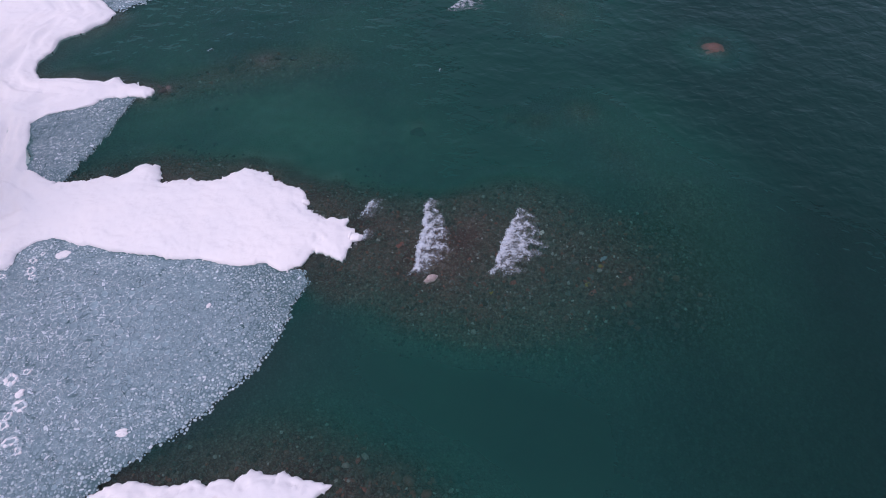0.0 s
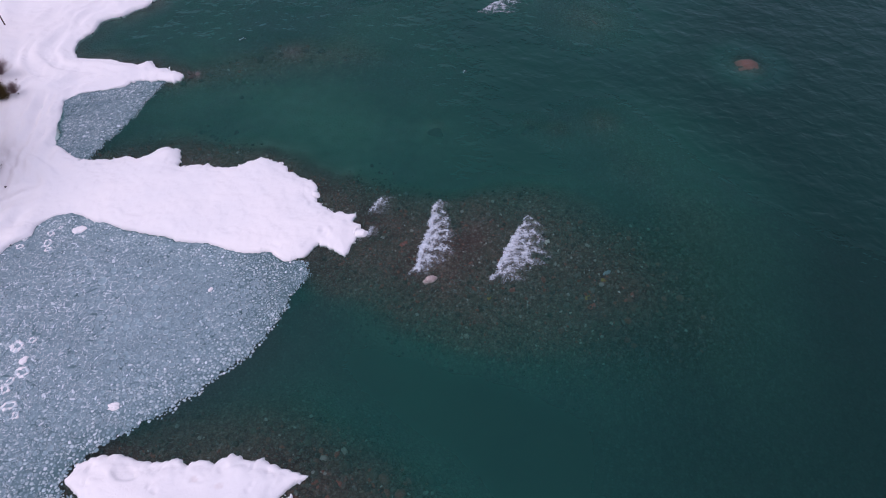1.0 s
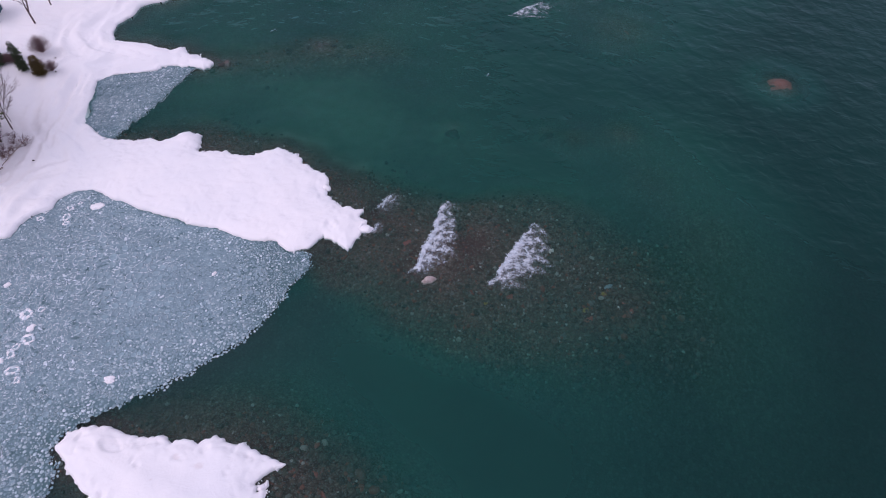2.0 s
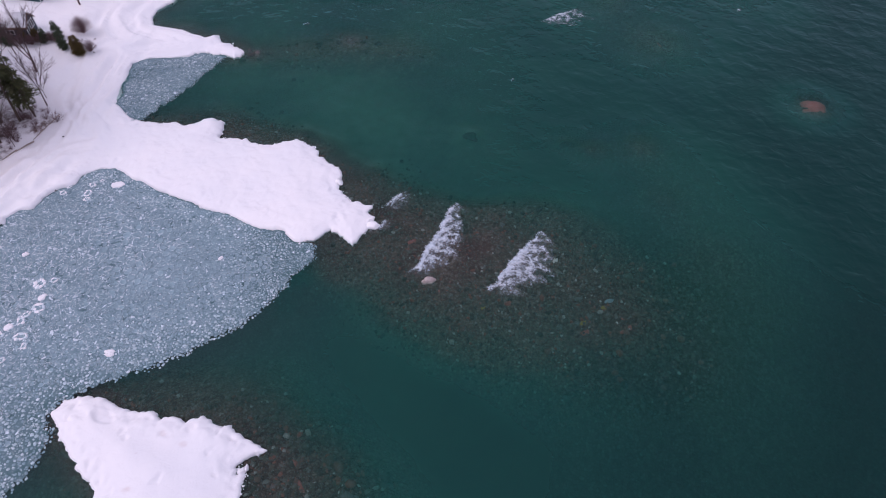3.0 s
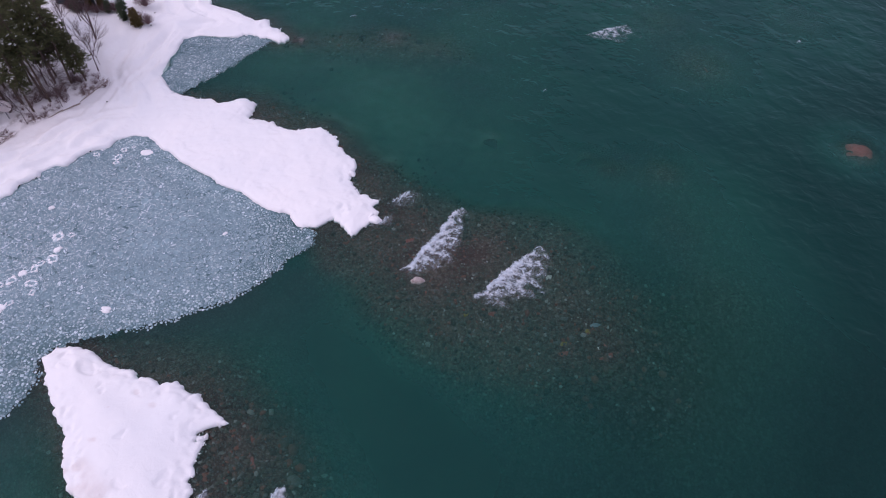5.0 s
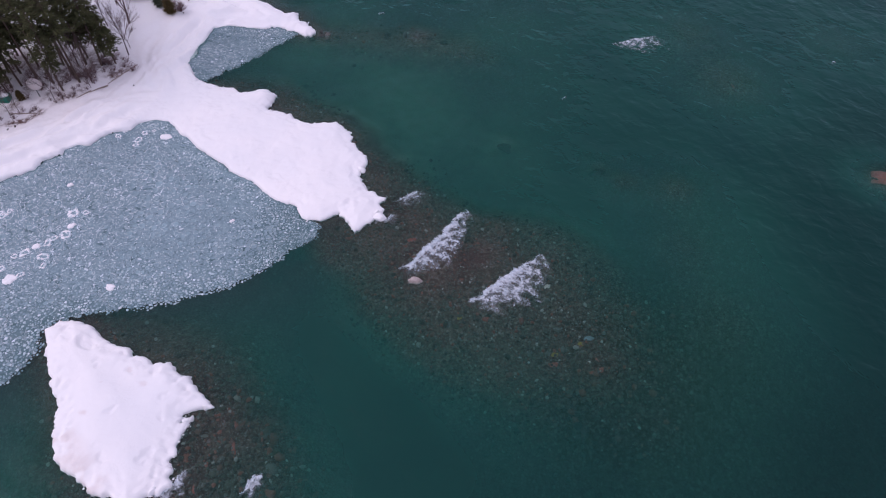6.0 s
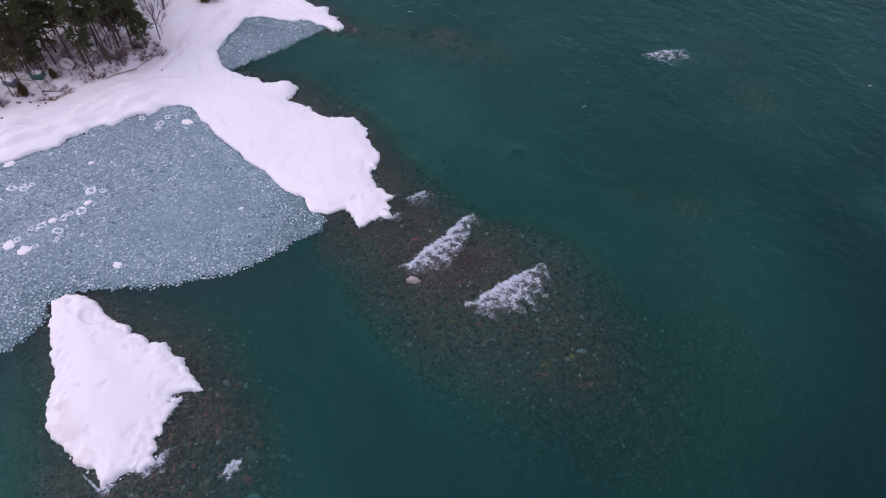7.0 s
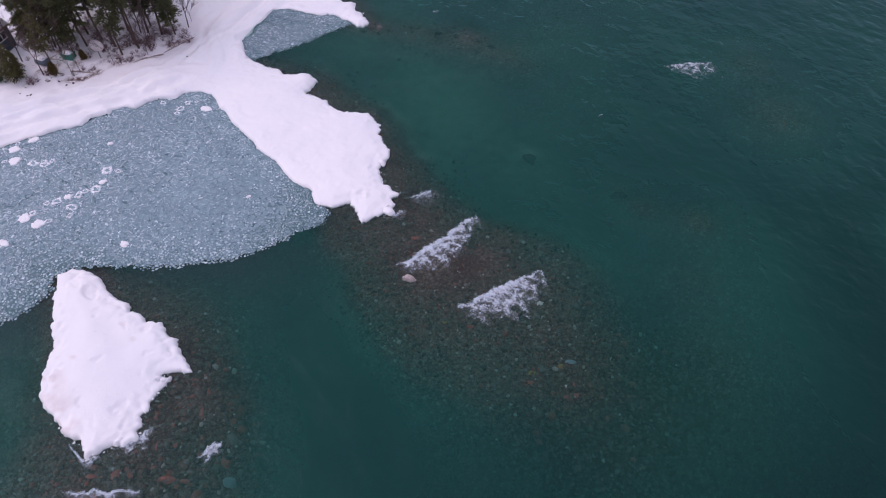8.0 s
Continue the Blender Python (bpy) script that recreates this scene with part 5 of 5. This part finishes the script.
for i in range(110):
    x, y = rng.uniform(-97, -74), rng.uniform(42, 74)
    if min((x + 77.5) ** 2 + (y - 54) ** 2, (x + 81) ** 2 + (y - 50) ** 2, (x + 83.6) ** 2 + (y - 46.8) ** 2) > 11:
        shrub_spots.append((x, y, 1, rng.uniform(0.35, 0.8)))
rooted = sdf(BANK + [(-900, 300), (-900, -200)], np.array([p[0] for p in shrub_spots]), np.array([p[1] for p in shrub_spots])) > 0.2
for i, (x, y, k, s) in enumerate(shrub_spots):
    if i >= 21 and not rooted[i]:
        continue
    plant(SHRUBS[k], x, y, 77 * i, s, "", "brush on the bank")
for source in SHRUBS:
    gone(source)

# ---- houses and things under the trees ----
SIDING = Mat("slate_blue_siding", rough=0.7)
SIDING.color(SIDING.ramp(SIDING.noise(1.5, 5), (0.3, (0.035, 0.05, 0.065)), (0.7, (0.06, 0.08, 0.1))))
SIDING = SIDING.m
TEAL_SIDING = rock_material("teal_siding", (0.02, 0.07, 0.09), (0.04, 0.11, 0.13))
TRIM = rock_material("white_trim_paint", (0.66, 0.66, 0.68), (0.8, 0.8, 0.8), 0.5)
SHINGLE = rock_material("brown_shingles", (0.09, 0.05, 0.035), (0.2, 0.11, 0.08), 0.9)
GREEN_PAINT = rock_material("green_paint", (0.005, 0.13, 0.09), (0.015, 0.24, 0.17), 0.5)
GREY_PAINT = rock_material("grey_blue_cover", (0.08, 0.11, 0.14), (0.17, 0.21, 0.25), 0.6)
DISH = rock_material("pale_dish_mesh", (0.84, 0.78, 0.78), (0.9, 0.86, 0.86), 0.5)
STEEL = rock_material("grey_steel", (0.12, 0.12, 0.13), (0.26, 0.26, 0.27), 0.45)
TIMBER = rock_material("weathered_timber", (0.2, 0.155, 0.135), (0.46, 0.39, 0.35), 0.85)
PANE = Mat("window_glass", rough=0.06, spec=0.5)
PANE.color((0.02, 0.026, 0.03))
PANE = PANE.m


def box(sx, sy, sz, bevel=0.03, at=(0, 0, 0)):
    bm = bmesh.new()
    bmesh.ops.create_cube(bm, size=1)
    bmesh.ops.scale(bm, vec=(sx, sy, sz), verts=bm.verts)
    if bevel:
        bmesh.ops.bevel(bm, geom=bm.edges[:], offset=bevel, segments=2, affect="EDGES")
    bmesh.ops.translate(bm, vec=at, verts=bm.verts)
    return bm


def prism(width, depth, eaves, ridge):
    """House walls with gables at both ends of y."""
    bm = bmesh.new()
    w = width / 2
    ends = []
    for y in (-depth / 2, depth / 2):
        ends.append([bm.verts.new(p) for p in ((-w, y, -1.0), (w, y, -1.0), (w, y, eaves), (0, y, ridge), (-w, y, eaves))])
    bm.faces.new(ends[0])
    bm.faces.new(ends[1][::-1])
    for i in range(5):
        j = (i + 1) % 5
        bm.faces.new((ends[0][j], ends[0][i], ends[1][i], ends[1][j]))
    bmesh.ops.recalc_face_normals(bm, faces=bm.faces[:])
    return bm


def slope(width, depth, eaves, ridge, thick, side, lift, out=0.4):
    """One slope of a roof: a slab of the given thickness, lying lift above the walls."""
    w = width / 2 + out
    drop = (ridge - eaves) / (width / 2) * out
    d = depth / 2 + out
    low, high = eaves - drop + lift, ridge + lift
    pts = [(side * w, -d, low), (0, -d, high), (0, d, high), (side * w, d, low)]
    bm = bmesh.new()
    a = [bm.verts.new(p) for p in pts]
    b = [bm.verts.new((p[0], p[1], p[2] + thick)) for p in pts]
    bm.faces.new(a)
    bm.faces.new(b)
    for i in range(4):
        j = (i + 1) % 4
        bm.faces.new((a[i], a[j], b[j], b[i]))
    bmesh.ops.recalc_face_normals(bm, faces=bm.faces[:])
    bmesh.ops.bevel(bm, geom=bm.edges[:], offset=min(0.08, thick * 0.3), segments=2, affect="EDGES")
    return bm


def window(parent, x, y, z, turn, wide, high, panes):
    """A framed window with the given number of panes side by side; the frame stands proud of the wall."""
    w = part("window", from_bm("window", box(wide, 0.06, high, 0), PANE, False), parent)
    w.matrix_basis = pose(x, y, z, 0, 0, turn)
    bars = [(0, high / 2, wide + 0.24, 0.14), (0, -high / 2, wide + 0.24, 0.14)] + [((i / panes - 0.5) * wide, 0, 0.12, high) for i in range(panes + 1)]
    for bx, bz, sx, sz in bars:
        part("frame_bar", from_bm("frame_bar", box(sx, 0.14, sz, 0.015, (bx, 0, bz)), TRIM), w, "white window frame")
    return w


def house(x, y, turn, width, depth, eaves, ridge, wall, roof, label, windows, snowy=(1, -1), trim=None):
    z = ground_z(x, y)
    h = thing("house", x, y, z, label, "house", turn)
    part("wall", from_bm("wall", prism(width, depth, eaves, ridge), wall, False), h)
    for side in (1, -1):
        r = part("roof", from_bm("roof", slope(width, depth, eaves, ridge, 0.16, side, 0.02), roof, False), h)
        if side in snowy:
            part("roof_snow", from_bm("roof_snow", slope(width, depth, eaves, ridge, 0.32, side, 0.19, 0.3), SNOW), r, "thick snow lying on the roof")
    for args in windows:
        window(h, *args)
    if trim:
        for sx in (-width / 2, width / 2):
            for sy in (-depth / 2, depth / 2):
                part("corner_board", from_bm("corner_board", box(0.16, 0.16, eaves + 1, 0.01, (sx, sy, (eaves - 1) / 2)), trim), h, "painted corner board")
    return h


house(-94.5, 87.8, 110, 3.6, 8.5, 2.3, 3.9, SIDING, SHINGLE, "small slate-blue cottage with white window frames, in the snow",
      [(0, -4.28, 1.7, 0, 2.3, 1.5, 3), (-1.83, -1.0, 1.3, 90, 1.4, 0.9, 2)], (1, -1), TRIM)
house(-101.0, 100.4, 104, 5.0, 8.0, 2.9, 5.0, TEAL_SIDING, SHINGLE, "teal cottage with white corner boards and a snowy roof", [(0, -4.03, 1.7, 0, 1.6, 1.2, 2), (-2.53, -1.5, 1.6, 90, 1.2, 1.1, 2)], (1, -1), TRIM)
house(-95.6, 41.7, 24, 7.0, 9.0, 4.0, 6.2, SIDING, SHINGLE, "dark slate-blue house with a white-framed window and snowy roof",
      [(3.53, 2.3, 2.7, 90, 2.0, 1.5, 2), (3.53, -1.8, 2.7, 90, 1.6, 1.3, 2)])


def satellite_dish(x, y):
    z = ground_z(x, y)
    t = thing("satellite_dish", x, y, z, "large pale satellite dish on a pole at the wood's edge", "satellite dish")
    post = Field()
    limb(post, (0, 0, -0.3), (0, 0, 2.1), 0.09, 0.08, 10)
    part("pole", post.mesh("pole", STEEL), t)
    bm = bmesh.new()
    rings, sides = 7, 32
    grid = [[bm.verts.new((1.22 * q / rings * math.cos(2 * math.pi * s / sides), 1.22 * q / rings * math.sin(2 * math.pi * s / sides), 0.38 * (q / rings) ** 2)) for s in range(sides)] for q in range(1, rings + 1)]
    mid = bm.verts.new((0, 0, 0))
    for s in range(sides):
        n = (s + 1) % sides
        bm.faces.new((mid, grid[0][s], grid[0][n]))
        for q in range(rings - 1):
            bm.faces.new((grid[q][s], grid[q + 1][s], grid[q + 1][n], grid[q][n]))
    bmesh.ops.solidify(bm, geom=bm.faces[:], thickness=0.04)
    d = part("reflector", from_bm("reflector", bm, DISH), t, "shallow round reflector")
    d.matrix_basis = pose(0, 0, 2.4, 37, 0, 110)
    for k in range(3):
        a, arms = 2 * math.pi * k / 3, Field()
        limb(arms, (1.2 * math.cos(a), 1.2 * math.sin(a), 0.32), (0.06 * math.cos(a), 0.06 * math.sin(a), 1.25), 0.009, 0.009, 6)
        part("feed_arm", arms.mesh("feed_arm", DISH), d)
        part("feed_horn", from_bm("feed_horn", box(0.16, 0.16, 0.26, 0.03, (0, 0, 1.3)), DISH), d)
    return t


satellite_dish(-79.2, 55.6)


def green_shelter(x, y):
    z = ground_z(x, y)
    t = thing("storage_box", x, y, z, "bright green storage box heaped with snow", "storage box", 28)
    part("body", from_bm("body", box(2.1, 1.5, 1.2, 0.08, (0, 0, 0.4)), GREEN_PAINT), t)
    part("rim", from_bm("rim", box(2.2, 1.6, 0.1, 0.03, (0, 0, 1.0)), GREEN_PAINT), t)
    v, f = stone_shape(3, 17, 0.5, 0.2)
    heap = part("snow_heap", mesh_from("snow_heap", v, f, SNOW), t, "rounded heap of snow")
    heap.matrix_basis = pose(0, 0, 1.05) @ Matrix.Diagonal((1.0, 0.9, 1.0, 1))
    return t


green_shelter(-83.3, 51.7)
covered = thing("covered_trailer", -85.4, 47.6, ground_z(-85.4, 47.6), "grey-blue covered trailer half buried in snow", "trailer", 20)
part("cover", from_bm("cover", box(2.4, 1.6, 1.1, 0.2, (0, 0, 0.5)), GREY_PAINT), covered)
part("cover_snow", from_bm("cover_snow", box(2.1, 1.4, 0.25, 0.11, (0, 0, 1.12)), SNOW), covered, "thin cap of snow")


def drift_log(x0, y0, x1, y1, rad, seed, label):
    a, b = Vector((x0, y0, ground_z(x0, y0) + rad * 0.6)), Vector((x1, y1, ground_z(x1, y1) + rad * 0.6))
    t = thing("driftwood_log", *a, label, "log", 0, "logs along the bank")
    wood = Field()
    last, n = Vector((0, 0, 0)), 6
    for i in range(1, n + 1):
        p = (b - a) * (i / n) + Vector((0.05 * math.sin(seed + i), 0.05 * math.cos(seed * 2 + i), 0))
        limb(wood, last, p, rad * (1.05 - 0.5 * (i - 1) / n), rad * (1.05 - 0.5 * i / n), 8)
        last = p
    part("stem", wood.mesh("stem", TIMBER), t)
    stub = Field()
    limb(stub, (b - a) * 0.4, (b - a) * 0.4 + Vector((0.3, 0.2, 0.35)), rad * 0.35, rad * 0.15, 6)
    part("branch_stub", stub.mesh("branch_stub", TIMBER), t)
    return t


def fallen_tree(x, y, turn):
    """A bleached dead tree lying on its limbs."""
    t = thing("fallen_tree", x, y, ground_z(x, y), "bleached fallen tree with forked bare limbs", "fallen tree", turn)
    trunk = Field()
    limb(trunk, (-2.2, 0, 0.5), (0.2, 0.1, 0.7), 0.16, 0.13, 7)
    limb(trunk, (0.2, 0.1, 0.7), (3.0, -0.2, 0.6), 0.13, 0.07, 7)
    part("trunk", trunk.mesh("trunk", BLEACHED), t)
    for a, b, ra in (((0.3, 0.1, 0.7), (2.2, 1.8, 1.1), 0.1), ((0.0, 0.1, 0.7), (-0.9, 1.9, 0.9), 0.08), ((-0.8, 0.0, 0.6), (-0.3, -1.6, 0.05), 0.08), ((1.8, -0.1, 0.65), (2.3, -1.0, 0.0), 0.05)):
        w = Field()
        limb(w, a, b, ra, ra * 0.4, 6)
        part("branch", w.mesh("branch", BLEACHED), t)
    return t


BLEACHED = rock_material("bleached_wood", (0.36, 0.3, 0.27), (0.62, 0.55, 0.5), 0.85)
fallen_tree(-85.2, 48.6, 35)
drift_log(-72.4, 71.3, -72.4, 64.6, 0.1, 1, "long weathered log lying along the snowy bank")
drift_log(-72.0, 64.2, -72.8, 61.0, 0.13, 2, "weathered log lying along the snowy bank")
drift_log(-72.9, 61.4, -73.9, 58.8, 0.11, 3, "weathered log lying along the snowy bank")
drift_log(-79.6, 50.0, -76.6, 52.4, 0.12, 4, "brown fallen log at the foot of the bank")
drift_log(-81.6, 47.2, -79.8, 48.6, 0.14, 5, "brown fallen branch at the foot of the bank")
for i, (x, y) in enumerate(((-80.8, 45.4), (-80.3, 45.8), (-77.3, 47.3), (-76.8, 48.4), (-80.9, 40.5), (-79.5, 41.1), (-79.2, 41.6), (-68.5, 66.9), (-80.6, 46.4), (-80.2, 92.6), (-77.6, 88.6), (-79.0, 46.9), (-81.8, 42.0))):
    v, f = stone_shape(2, i + 3, 0.7)
    ob = new("shore_stone", mesh_from("shore_stone", v, f, DARK_ROCK if i % 3 else GREY_ROCK))
    s = 0.11 + 0.035 * (i % 4)
    ob.matrix_world = pose(x, y, ground_z(x, y) + s * 0.2, 0, 0, 50 * i) @ Matrix.Diagonal((s * 1.4, s, s, 1))
    tagged(ob, "dark stone poking out of the beach snow", "stone", "stones on the beach")


def rail_fence(x0, y0, x1, y1, posts):
    """A low weathered rail fence between two points."""
    a, b = Vector((x0, y0, ground_z(x0, y0))), Vector((x1, y1, ground_z(x1, y1)))
    t = thing("rail_fence", *a, "low weathered timber rail fence beside the cottage", "fence")
    for i in range(posts):
        q = (b - a) * (i / (posts - 1))
        w = Field()
        limb(w, q + Vector((0, 0, -0.3)), q + Vector((0, 0, 1.1)), 0.07, 0.06, 6)
        part("post", w.mesh("post", TIMBER), t)
    for h in (0.5, 0.95):
        w = Field()
        limb(w, Vector((0, 0, h)), b - a + Vector((0, 0, h)), 0.055, 0.055, 6)
        part("rail", w.mesh("rail", TIMBER), t)
    return t


rail_fence(-97.2, 86.0, -86.6, 89.4, 6)
